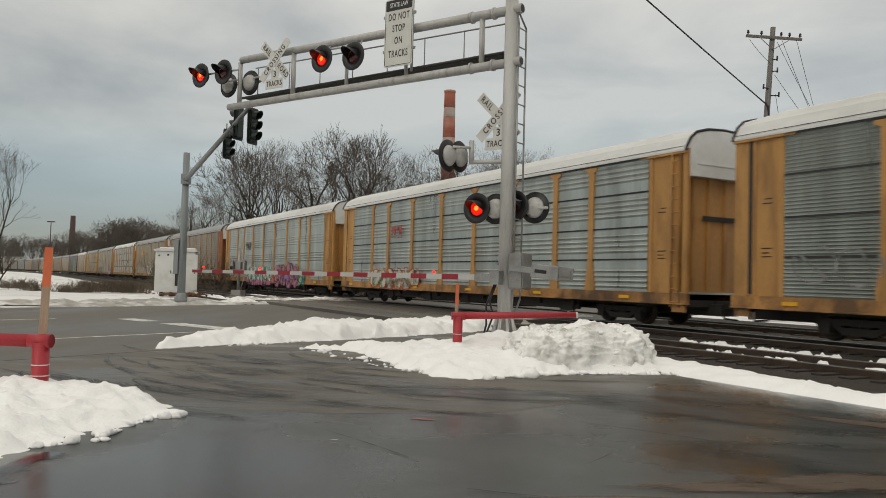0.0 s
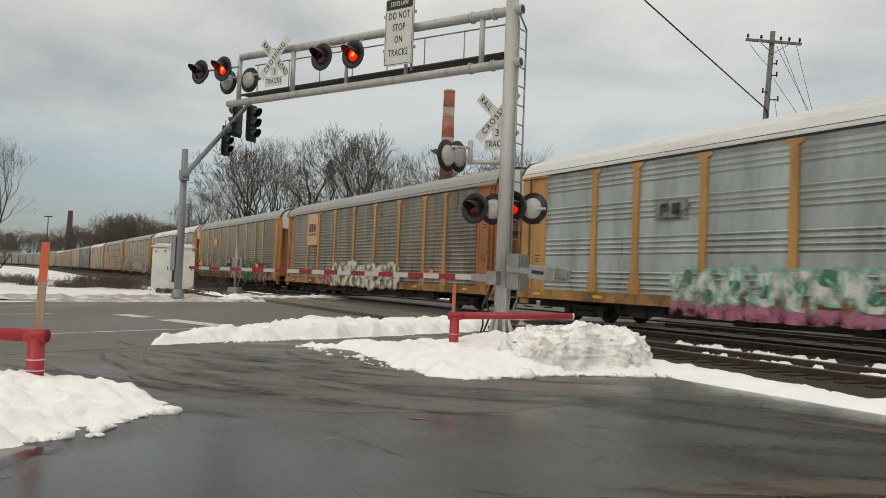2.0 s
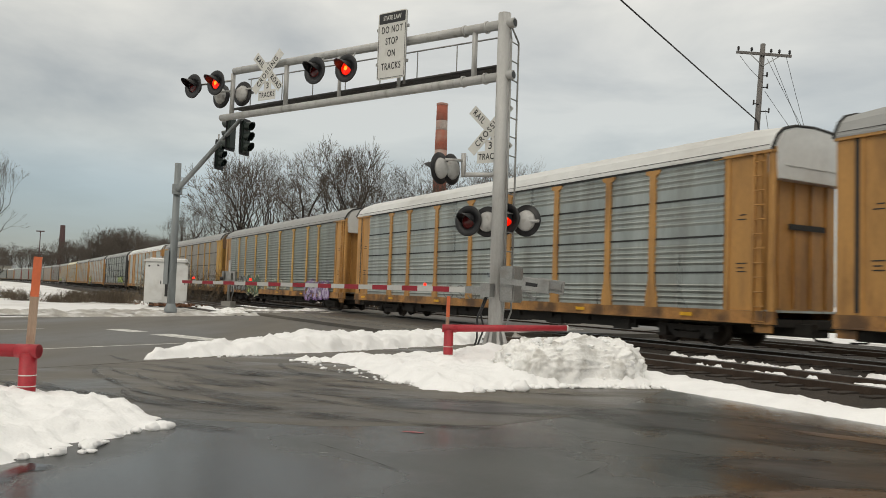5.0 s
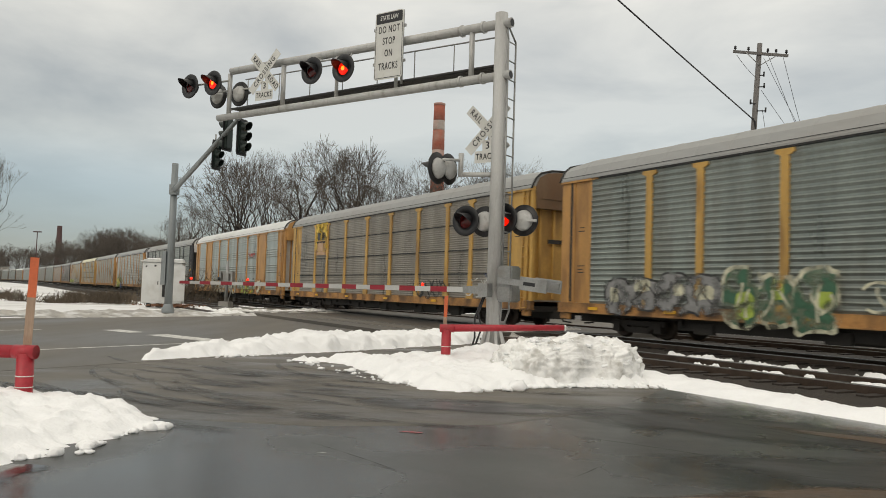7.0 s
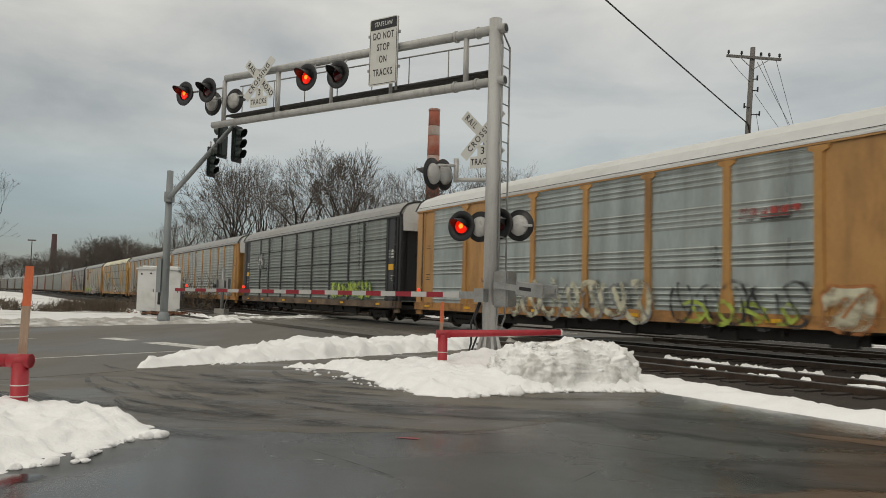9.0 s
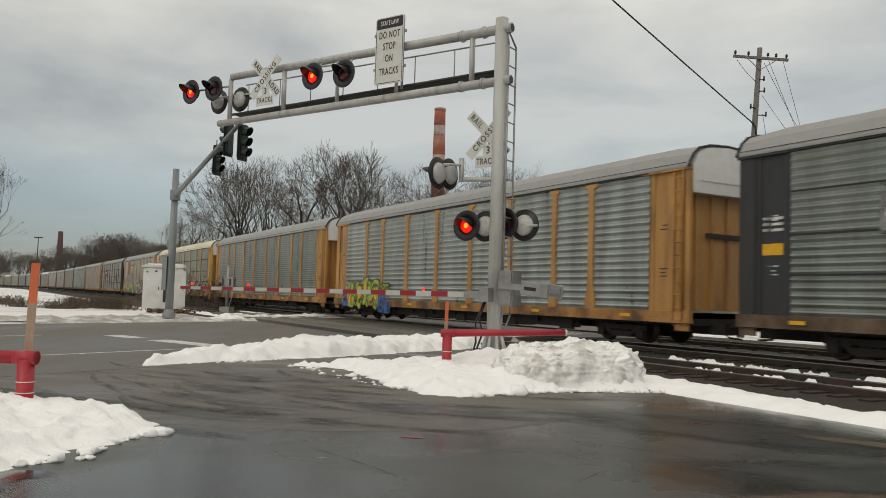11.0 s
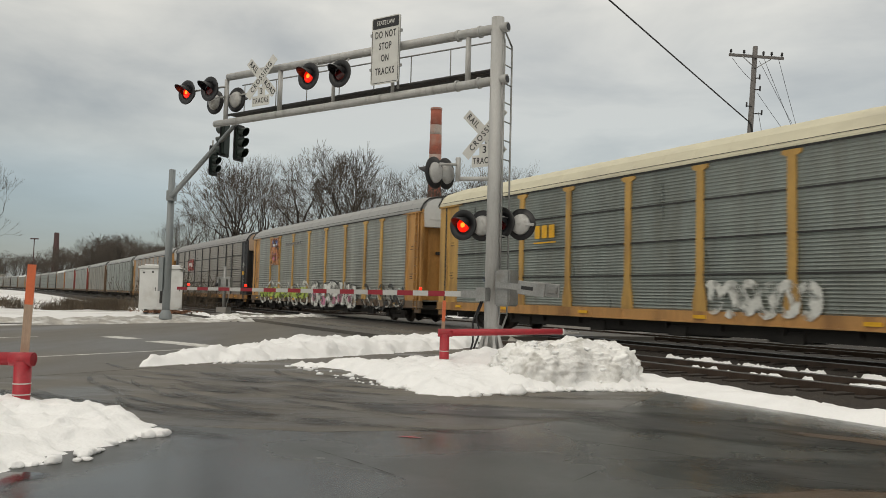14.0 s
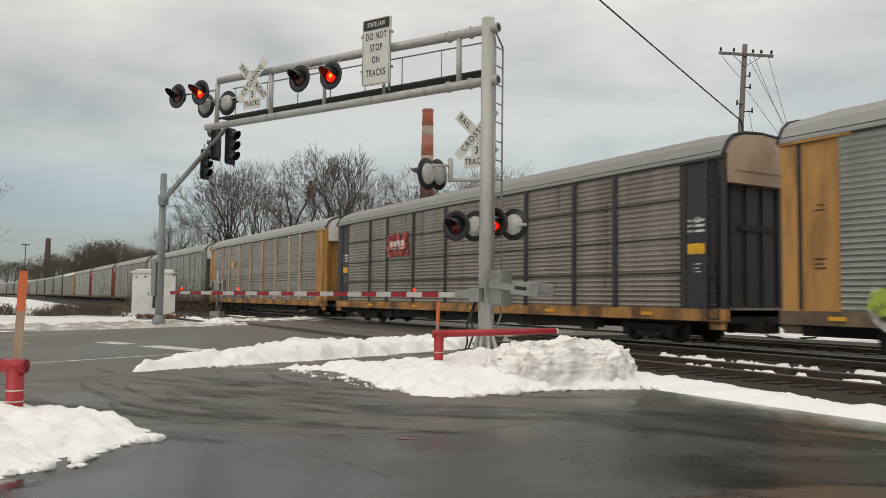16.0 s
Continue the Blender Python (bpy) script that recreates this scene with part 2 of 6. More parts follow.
UNDER = mat("underframe_grime", (0.022, 0.020, 0.018), 0.85, var=0.4, scale=2, fine=20)
TRUCK = mat("bogie_grime", (0.028, 0.024, 0.021), 0.8, var=0.35, scale=3, fine=30)
WHEEL = mat("wheel_steel", (0.06, 0.048, 0.04), 0.6, 0.5, var=0.3)
# dark for seams and trim, and for the shade inside gaps and slots
SEAM_GAP = mat("seam_and_gap_shade", (0.03, 0.03, 0.03), 0.8)
SPRAY = {key: mat("spray_" + key, col, 0.5, var=0.15, scale=3, fine=20, bump=0) for key, col in dict(
    pink=(0.45, 0.16, 0.25), violet=(0.22, 0.12, 0.30), white=(0.62, 0.63, 0.60), black=(0.03, 0.03, 0.03), green=(0.04, 0.17, 0.09), teal=(0.22, 0.50, 0.42),
    lime=(0.38, 0.48, 0.08), blue=(0.05, 0.13, 0.35), red=(0.42, 0.06, 0.05), cream=(0.58, 0.56, 0.42), lilac=(0.45, 0.38, 0.55), grey=(0.25, 0.25, 0.25),
    orange=(0.42, 0.17, 0.06), dkgreen=(0.04, 0.12, 0.07), yellow=(0.62, 0.42, 0.05), tanpatch=(0.52, 0.33, 0.20), marker=(0.75, 0.40, 0.02)).items()}


worn(TYRE_MARK, 0.36, 0.86, 1.1)
worn(CRACK, 0.40, 0.60, 2.0)
for key in SPRAY:
    if key not in ("tanpatch", "marker"):
        worn(SPRAY[key], 0.36, 0.58, 2.6)


# ---- mesh helpers ----
def box(bm, c, size, m=None):
    r = bmesh.ops.create_cube(bm, size=1.0)["verts"]
    bmesh.ops.scale(bm, vec=size, verts=r)
    if m is not None:
        bmesh.ops.transform(bm, matrix=m, verts=r)
    bmesh.ops.translate(bm, vec=c, verts=r)
    return r


def tube(bm, a, b, ra, rb=None, n=10, caps=True):
    a, b = Vector(a), Vector(b)
    rb = ra if rb is None else rb
    way = (b - a).normalized()
    side = way.cross(Vector((0, 0, 1)) if abs(way.z) < 0.9 else Vector((1, 0, 0))).normalized()
    up = way.cross(side)
    rings = []
    for p, r in ((a, ra), (b, rb)):
        rings.append([bm.verts.new(p + r * (math.cos(2 * math.pi * i / n) * side + math.sin(2 * math.pi * i / n) * up)) for i in range(n)])
    for i in range(n):
        f = bm.faces.new((rings[0][i], rings[0][(i + 1) % n], rings[1][(i + 1) % n], rings[1][i]))
        f.smooth = n > 4
    if caps:
        bm.faces.new(rings[0][::-1])
        bm.faces.new(rings[1])


def path_tube(bm, pts, r, n=6):
    """One bent pipe through the points."""
    pts, rings = [Vector(p) for p in pts], []
    side = None
    for i, p in enumerate(pts):
        way = (pts[min(i + 1, len(pts) - 1)] - pts[max(i - 1, 0)]).normalized()
        if side is None:
            side = way.cross(Vector((0, 0, 1)) if abs(way.z) < 0.9 else Vector((1, 0, 0)))
        side = (side - way * side.dot(way)).normalized()
        up = way.cross(side)
        rings.append([bm.verts.new(p + r * (math.cos(2 * math.pi * k / n) * side + math.sin(2 * math.pi * k / n) * up)) for k in range(n)])
    for p, q in zip(rings, rings[1:]):
        for k in range(n):
            f = bm.faces.new((p[k], p[(k + 1) % n], q[(k + 1) % n], q[k]))
            f.smooth = True
    bm.faces.new(rings[0][::-1])
    bm.faces.new(rings[-1])


def lathe(bm, profile, axis_m=None, n=24):
    """Turns (radius, height) pairs round z."""
    rings = []
    for r, z in profile:
        rings.append([bm.verts.new((r * math.cos(2 * math.pi * i / n), r * math.sin(2 * math.pi * i / n), z)) for i in range(n)] if r > 1e-5
                     else [bm.verts.new((0, 0, z))])
    made = [v for ring in rings for v in ring]
    for p, q in zip(rings, rings[1:]):
        for i in range(n):
            if len(p) == 1 and len(q) == 1:
                continue
            if len(p) == 1:
                f = bm.faces.new((p[0], q[(i + 1) % n], q[i]))
            elif len(q) == 1:
                f = bm.faces.new((p[i], p[(i + 1) % n], q[0]))
            else:
                f = bm.faces.new((p[i], p[(i + 1) % n], q[(i + 1) % n], q[i]))
            f.smooth = True
    if axis_m is not None:
        bmesh.ops.transform(bm, matrix=axis_m, verts=made)
    return made


def slab(bm, pts, z0, z1):
    low, high = [bm.verts.new((x, y, z0)) for x, y in pts], [bm.verts.new((x, y, z1)) for x, y in pts]
    bm.faces.new(high), bm.faces.new(low[::-1])
    for i in range(len(pts)):
        j = (i + 1) % len(pts)
        bm.faces.new((low[i], low[j], high[j], high[i]))


MESHES = {}


def mesh_of(bm, name, material):
    bmesh.ops.recalc_face_normals(bm, faces=bm.faces)
    me = bpy.data.meshes.new(name)
    bm.to_mesh(me)
    bm.free()
    me.materials.append(material)
    return me


def part(name, bm, material, parent=None, label="", at=None):
    """bm: a bmesh, or a function that makes one, whose mesh is then shared by all parts of that key."""
    if isinstance(bm, tuple):
        key, make = bm
        if key not in MESHES:
            MESHES[key] = mesh_of(make(), name, material)
        ob = new(name, MESHES[key])
        ob.material_slots[0].link = "OBJECT"
        ob.material_slots[0].material = material
    else:
        ob = new(name, mesh_of(bm, name, material))
    if parent is not None:
        ob.parent = parent
    if at is not None:
        ob.matrix_basis = at if isinstance(at, Matrix) else Matrix.Translation(at)
    if label:
        ob["label"] = label
    return ob


def thing(name, label, category, at=None, group="", kind=""):
    ob = new(name)
    if at is not None:
        ob.matrix_basis = at if isinstance(at, Matrix) else Matrix.Translation(at)
    return tagged(ob, label, category, group, kind)


def lettering(name, text, size, material, parent, m, squeeze=1.0, label="", gap=1.0):
    cu = bpy.data.curves.new(name, "FONT")
    cu.body, cu.size, cu.align_x, cu.align_y, cu.extrude, cu.space_character = text, size, "CENTER", "CENTER", 0.002, gap
    cu.offset = size * 0.012
    tmp = bpy.data.objects.new(name, cu)
    me = bpy.data.meshes.new_from_object(tmp)
    bpy.data.objects.remove(tmp)
    bpy.data.curves.remove(cu)
    me.materials.clear()
    me.materials.append(material)
    me.transform(Matrix.Diagonal((squeeze, 1, 1, 1)))
    ob = new(name, me)
    ob.parent, ob.matrix_basis = parent, m
    if label:
        ob["label"] = label
    return ob


# ---- plan: along the track (across d, along s) and along the road (from the mast, L over the road, v towards the track) ----
TRACK_TURN = 28.83
TRK = pose(0, 0, 0, 0, 0, TRACK_TURN)
MAST = Vector((1.31, 16.4, 0))
ROAD_TURN = math.degrees(math.atan2(0.564, -0.826))
RD = Matrix.Translation(MAST) @ pose(0, 0, 0, 0, 0, ROAD_TURN)      # local x: over the road; local -y: towards the track


def rd(L, v, z=0.0):
    return RD @ Vector((L, -v, z))


def td(d, s, z=0.0):
    return TRK @ Vector((d, s, z))

FACE = Matrix(((-1, 0, 0, 0), (0, 0, 1, 0), (0, 1, 0, 0), (0, 0, 0, 1)))      # local z of a sign or lamp turned to the road's +y
STRAIGHT, BEND = 237.0, 2264.0
TRAIN_D, NEAR_D, FAR_D = 18.85, 14.0, 24.2


def along(s, d):
    """Place and heading on a track: straight, then a long bend to the left."""
    if s <= STRAIGHT:
        return Vector((d, s)), 0.0
    a = (s - STRAIGHT) / BEND
    r = BEND + d - 17.29
    return Vector((17.29 - BEND + r * math.cos(a), STRAIGHT + r * math.sin(a))), a


# ---- ground ----
def grid_sheet(name, x0, x1, y0, y1, nx, ny, height, material, m=None):
    bm = bmesh.new()
    rows = [[bm.verts.new((x0 + (x1 - x0) * i / nx, y0 + (y1 - y0) * j / ny, 0)) for i in range(nx + 1)] for j in range(ny + 1)]
    for row in rows:
        for v in row:
            v.co.z = height(v.co.x, v.co.y)
    for j in range(ny):
        for i in range(nx):
            f = bm.faces.new((rows[j][i], rows[j][i + 1], rows[j + 1][i + 1], rows[j + 1][i]))
            f.smooth = True
    ob = part(name, bm, material)
    if m is not None:
        ob.matrix_basis = m
    return ob


ground = grid_sheet("ground", -1500, 1500, -1500, 1500, 60, 60, lambda x, y: -0.06, FIELD)
tagged(ground, "snow-covered ground with patches of brown grass", "ground", kind="structure")

bm = bmesh.new()
corners = [td(9.95, -70), td(9.95, 15.6), rd(4.9, 9.2), rd(4.9, -90)]
slab(bm, [(p.x, p.y) for p in corners] + [(-75, -40), (-40, -70)], -0.3, 0.0)
lot = tagged(part("parking_lot", bm, ASPHALT), "dark wet worn asphalt with smears and cracks", "pavement", kind="structure")
bm = bmesh.new()
a, b, c, d = rd(4.9, -95), rd(4.9, 60), rd(22.4, 60), rd(22.4, -95)
slab(bm, [(p.x, p.y) for p in (a, b, c, d)], -0.3, 0.006)
road = tagged(part("road", bm, ROAD), "worn brownish grey asphalt road wet from snowmelt", "road", kind="structure")


bm = bmesh.new()
edge = [rd(4.9, -14), rd(4.9, 9.2)]
slab(bm, [(edge[0].x, edge[0].y), (-6.5, 10.3), (-3.2, 9.0), (-1.2, 8.75), (0.8, 9.2), (2.4, 10.6), (3.9, 13.2), (4.6, 15.0), (edge[1].x, edge[1].y)], -0.2, 0.0015)
tagged(part("driveway", bm, DRIVE), "older brownish asphalt driveway joining the road", "pavement", kind="structure")


def paint(name, quads, material, z, label):
    bm = bmesh.new()
    for q in quads:
        slab(bm, [(rd(L, v).x, rd(L, v).y) for L, v in q], z - 0.003, z)
    return tagged(part(name, bm, material), label, "marking", kind="structure")


paint("stop_line", [[(8.1, -0.15), (8.1, 0.55), (11.6, 0.9), (11.6, 0.2)]], LINE_PAINT, 0.012, "worn white stop line painted on the road")
paint("stop_line", [[(12.7, 0.35), (12.7, 0.95), (14.2, 1.1), (14.2, 0.5)]], LINE_PAINT, 0.012, "worn white stop line painted on the road")
paint("lane_line", [[(8.42, -40), (8.54, -40), (8.42, 0.0), (8.30, 0.0)]], LINE_PAINT, 0.012, "thin worn white lane line")
paint("lane_line", [[(15.1, -40), (15.22, -40), (15.12, -1), (15.0, -1)]], LINE_PAINT, 0.012, "thin worn white lane line")


def smear_sheet(name, piece, strokes, material, z, label, seed):
    """Long uneven smears on the asphalt, each a part of its own."""
    rng = random.Random(seed)
    root = thing(name, label, "stain", kind="structure")
    for k, (x, y, ang, length, width) in enumerate(strokes):
        bm = bmesh.new()
        n = 16
        left, right = [], []
        bend = rng.uniform(0.1, 0.9) if length > 2.8 else rng.uniform(-0.25, 0.25)
        for i in range(n + 1):
            t = i / n
            a = radians(ang) + bend * (t - 0.5)
            w = width * math.sin(math.pi * min(1, max(0.02, t))) ** 0.6 * rng.uniform(0.72, 1.0) * 0.5
            p = Vector((x + math.cos(a) * (t - 0.5) * length, y + math.sin(a) * (t - 0.5) * length, z + 0.0003 * k))
            nrm = Vector((-math.sin(a), math.cos(a), 0))
            left.append(bm.verts.new(p + nrm * w)), right.append(bm.verts.new(p - nrm * w * rng.uniform(0.8, 1.1)))
        for i in range(n):
            bm.faces.new((left[i], left[i + 1], right[i + 1], right[i]))
        part(piece, bm, material, root)
    return root


rng = random.Random(4)
strokes = []
for i in range(30):
    strokes.append((-4.6 + 6.0 * rng.random(), 9.2 + 5.2 * rng.random(), -32 + rng.uniform(-10, 10), rng.uniform(3.0, 6.0), rng.uniform(0.12, 0.50)))
smear_sheet("tyre_marks", "tyre_mark", strokes, TYRE_MARK, 0.007, "dark curved tyre smears on the asphalt", 5)
smear_sheet("cracks", "crack", [(2.3, 8.1, -38, 2.2, 0.022), (3.4, 6.9, -30, 1.6, 0.02), (1.6, 7.2, 62, 1.5, 0.016), (-0.6, 7.2, -52, 1.6, 0.018), (-1.5, 12.4, 6, 2.6, 0.03),
                       (4.1, 9.2, -62, 2.0, 0.016), (0.4, 5.7, -18, 1.2, 0.015)], CRACK, 0.005, "thin dark cracks in the asphalt", 8)


def fading(m, size, low, high):
    """Lets a stain fade out unevenly towards the rim of its patch."""
    n, l = m.node_tree.nodes, m.node_tree.links
    co, ball, t, add, r = (n.new("ShaderNode" + kind) for kind in ("TexCoord", "TexGradient", "TexNoise", "Math", "MapRange"))
    ball.gradient_type, add.operation = "SPHERICAL", "ADD"
    t.inputs["Scale"].default_value, t.inputs["Detail"].default_value = size, 6
    r.inputs["From Min"].default_value, r.inputs["From Max"].default_value = low, high
    l.new(co.outputs["Object"], ball.inputs["Vector"])
    l.new(co.outputs["Object"], t.inputs["Vector"])
    l.new(ball.outputs["Fac"], add.inputs[0])
    l.new(t.outputs["Fac"], add.inputs[1])
    l.new(add.outputs[0], r.inputs["Value"])
    l.new(r.outputs[0], n["Principled BSDF"].inputs["Alpha"])


def soft_patch(name, x, y, rx, ry, turn, z, material, label):
    bm = bmesh.new()
    n = 32
    bm.faces.new([bm.verts.new((math.cos(2 * math.pi * i / n), math.sin(2 * math.pi * i / n), 0)) for i in range(n)])
    ob = tagged(part(name, bm, material), label, "stain", kind="structure")
    ob.matrix_basis = pose(x, y, z, 0, 0, turn) @ Matrix.Diagonal((rx, ry, 1, 1))


fading(OIL, 2.5, 0.62, 1.05)
fading(WET, 1.8, 0.60, 1.10)
for k, (x, y, rx, ry, turn) in enumerate(((2.3, 6.0, 1.1, 0.22, 4), (3.3, 6.25, 1.3, 0.40, 6), (2.9, 5.55, 1.5, 0.30, 2), (5.0, 8.9, 1.5, 0.30, -38), (1.3, 5.55, 0.9, 0.16, 3))):
    soft_patch("mud_stain", x, y, rx, ry, turn, 0.0065 + 0.0002 * k, OIL, "rusty brown mud stain on the wet asphalt")
for k, (x, y, rx, ry, turn) in enumerate(((3.6, 9.6, 2.6, 1.3, -30), (4.2, 7.0, 2.4, 1.0, -10), (0.6, 10.6, 2.2, 0.8, -8))):
    soft_patch("wet_stain", x, y, rx, ry, turn, 0.0045 + 0.0002 * k, WET, "dark wet patch soaked into the asphalt")


# ---- tracks ----
def swept(name, profile, d, s0, s1, step, material, label="", parent=None):
    """A section (across, up) led along a track."""
    bm = bmesh.new()
    rows, s = [], s0
    stops = []
    while s < s1:
        stops.append(s)
        s += step if s > 200 else min(step * 8, 40)
    stops.append(s1)
    for s in stops:
        p, a = along(s, d)
        side = Vector((math.cos(a), math.sin(a)))
        rows.append([bm.verts.new((p.x + side.x * x, p.y + side.y * x, z)) for x, z in profile])
    for p, q in zip(rows, rows[1:]):
        for i in range(len(profile)):
            j = (i + 1) % len(profile)
            bm.faces.new((p[i], p[j], q[j], q[i]))
    bm.faces.new(rows[0]), bm.faces.new(rows[-1][::-1])
    ob = part(name, bm, material, parent, label)
    if parent is None:
        ob.matrix_basis = TRK
    return ob


bed = [(-8.1, -0.3), (-7.9, -0.03), (-6.3, -0.012), (-1.6, -0.008), (11.5, -0.02), (13.5, -0.4)]
tagged(swept("track_bed", bed, TRAIN_D, -90, 700, 12, BALLAST), "dark wet crushed stone ballast under three tracks", "track bed", kind="structure")
rail_web = [(-0.07, -0.05), (0.07, -0.05), (0.03, -0.02), (0.035, 0.125), (-0.035, 0.125), (-0.03, -0.02)]
rail_head = [(-0.036, 0.124), (0.036, 0.124), (0.033, 0.142), (-0.033, 0.142)]
for d_mid in (NEAR_D, TRAIN_D, FAR_D):
    track = thing("railway_track", "pair of worn steel rails on dark timber ties", "railway track", TRK, group="tracks at the crossing", kind="structure")
    for off in (-0.735, 0.735):
        rail = swept("rail", rail_web, d_mid + off, -90, 700, 12, RAIL, parent=track)
        swept("rail_head", rail_head, d_mid + off, -90, 700, 12, RAIL_TOP, "polished running surface", rail)

    def tie_mesh():
        t = bmesh.new()
        box(t, (0, 0, 0), (2.6, 0.23, 0.14))
        return t
    s = -20.0
    while s < 70:
        part("tie", ("tie", tie_mesh), TIE, track, at=pose(d_mid, s, -0.05, 0, 0, random.uniform(-1.5, 1.5)))
        s += 0.55 if d_mid != FAR_D else 1.1
for d0, d1 in ((NEAR_D - 2.05, NEAR_D - 0.85), (NEAR_D - 0.62, NEAR_D + 0.62), (NEAR_D + 0.85, TRAIN_D - 0.85), (TRAIN_D - 0.62, TRAIN_D + 0.62), (TRAIN_D + 0.85, FAR_D - 0.85)):
    bm = bmesh.new()
    slab(bm, [(d0, 24), (d1, 23.5), (d1, 52), (d0, 50)], -0.2, 0.136)
    ob = tagged(part("crossing_panel", bm, ROAD), "asphalt infill between the rails of the crossing", "crossing surface", kind="structure", group="crossing panels")
    ob.matrix_basis = TRK


# ---- snow ----
def inside(p, poly):
    x, y = p
    hit = False
    for (x1, y1), (x2, y2) in zip(poly, poly[1:] + poly[:1]):
        if (y1 > y) != (y2 > y) and x < (x2 - x1) * (y - y1) / (y2 - y1) + x1:
            hit = not hit
    return hit


def edge_distance(p, poly):
    best = 1e9
    for a, b in zip(poly, poly[1:] + poly[:1]):
        ax, ay, bx, by = *a, *b
        dx, dy = bx - ax, by - ay
        t = max(0, min(1, ((p[0] - ax) * dx + (p[1] - ay) * dy) / (dx * dx + dy * dy + 1e-9)))
        best = min(best, math.hypot(p[0] - ax - t * dx, p[1] - ay - t * dy))
    return best


def snow_bank(name, poly, height, shoulder, step, material, label, rough=0.06, lumps=0.0, humps=(), seed=0):
    """A bank of snow over an outline: a soft shoulder, humps and lumps."""
    xs, ys = [p[0] for p in poly], [p[1] for p in poly]
    x0, x1, y0, y1 = min(xs) - 0.3, max(xs) + 0.3, min(ys) - 0.3, max(ys) + 0.3
    nx, ny = int((x1 - x0) / step) + 1, int((y1 - y0) / step) + 1
    bm, vs = bmesh.new(), {}
    for j in range(ny + 1):
        for i in range(nx + 1):
            x, y = x0 + i * step, y0 + j * step
            q = Vector((x * 1.3 + seed, y * 1.3, seed))
            wob = 0.16 * noise.noise(q * 1.7) + 0.10 * noise.noise(q * 5)
            d = edge_distance((x, y), poly) * (1 if inside((x, y), poly) else -1) + wob
            if d < -0.35:
                continue
            h = height + sum(hh * math.exp(-((x - hx) ** 2 + (y - hy) ** 2) / (2 * hr * hr)) for hx, hy, hr, hh in humps)
            t = max(0.0, min(1.0, d / shoulder))
            k = 1 - (1 - t) ** 2.2
            z = h * k * (1 + 0.3 * noise.noise(q * 1.1)) + rough * k * (noise.noise(q * 3.1) + 0.5 * noise.noise(q * 7.3))
            if lumps:
                z += lumps * k * (0.8 * noise.noise(q * 2.3) + 0.55 * abs(noise.noise(q * 6.1)) + 0.45 * abs(noise.noise(q * 12)) + 0.3 * noise.noise(q * 23) - 0.2)
            push = 0.45 * step + 0.22 * lumps * k
            dx, dy = noise.noise(q * 5.3 + Vector((9, 0, z * 6))), noise.noise(q * 5.3 + Vector((0, 7, z * 6)))
            vs[i, j] = bm.verts.new((x + push * dx, y + push * dy, max(z, 0.02) if d > 0 else -0.02))
    for (i, j) in list(vs):
        quad = [vs.get(k) for k in ((i, j), (i + 1, j), (i + 1, j + 1), (i, j + 1))]
        if all(quad):
            f = bm.faces.new(quad)
            f.smooth = True
    ob = part(name, bm, material)
    return tagged(ob, label, "snow bank")


snow_bank("snow_bank", [(-3.5, 6.35), (-3.3, 6.85), (-3.25, 7.35), (-2.95, 7.7), (-2.98, 8.2), (-2.75, 8.5), (-3.0, 8.85), (-3.5, 9.5), (-4.2, 9.9), (-5.6, 10.1), (-8.2, 10.0), (-10.5, 9.2),
                        (-10.5, 5.9), (-6, 5.9), (-4.3, 6.1)], 0.20, 0.8, 0.05, SNOW, "heap of clean white snow around a red gate post", 0.05, 0.1, seed=3)
snow_bank("snow_bank", [(-2.8, 16.55), (-1.75, 16.1), (-1.05, 14.6), (-0.45, 12.95), (0.0, 12.3), (0.45, 12.15), (0.75, 12.5), (1.4, 12.8), (2.4, 13.3), (3.4, 13.5), (3.95, 14.0), (4.0, 14.9),
                        (3.2, 15.9), (2.6, 16.8), (1.5, 17.6), (0.2, 17.3), (-1.2, 16.9)], 0.20, 0.6, 0.05, SNOW, "low bank of white snow round the signal mast", 0.05, 0.07,
          humps=[(1.2, 15.75, 0.55, 0.34), (0.9, 14.4, 0.8, 0.10)], seed=11)
bm = bmesh.new()
made = bmesh.ops.create_icosphere(bm, subdivisions=6, radius=1.0)["verts"]
turn_heap = pose(2.50, 14.25, 0.0, 0, 0, 20)
for v in made:
    n = v.co.copy()
    x, y, z = (math.copysign(abs(c) ** 0.62, c) for c in n)
    tall = 0.75 + 0.03 * x - 0.12 * max(0.0, x - 0.75) / 0.25
    p = Vector((x * 1.42, y * 0.72 * (1 - 0.12 * x), max(z, -0.2) * tall))
    rag = 0.11 * noise.noise(p * 2.1 + Vector((4, 1, 2))) + 0.075 * noise.noise(p * 5.0) + 0.085 * abs(noise.noise(p * 9.0)) + 0.045 * noise.noise(p * 20.0) + 0.022 * noise.noise(p * 42)
    v.co = p + n * rag
for f in bm.faces:
    f.smooth = True
heap = tagged(part("snow_mound", bm, DIRTY_SNOW), "lumpy ploughed heap of snow with dirty grey crust", "snow bank")
heap.matrix_basis = turn_heap
A1 = [rd(L, v) for L, v in ((5.2, -4.6), (5.0, -2.4), (4.6, -0.8), (4.35, 2.5), (4.2, 6.5), (4.6, 8.8), (6.0, 8.8), (6.5, 6.0), (6.75, 2.5), (6.7, 0.4), (6.2, -1.2), (5.9, -3.6))]
snow_bank("snow_bank", [(p.x, p.y) for p in A1], 0.30, 0.6, 0.07, SNOW, "long ridge of ploughed snow along the road edge", 0.05, 0.09,
          humps=[(*rd(5.6, 0.8).xy, 0.7, 0.12)], seed=31)
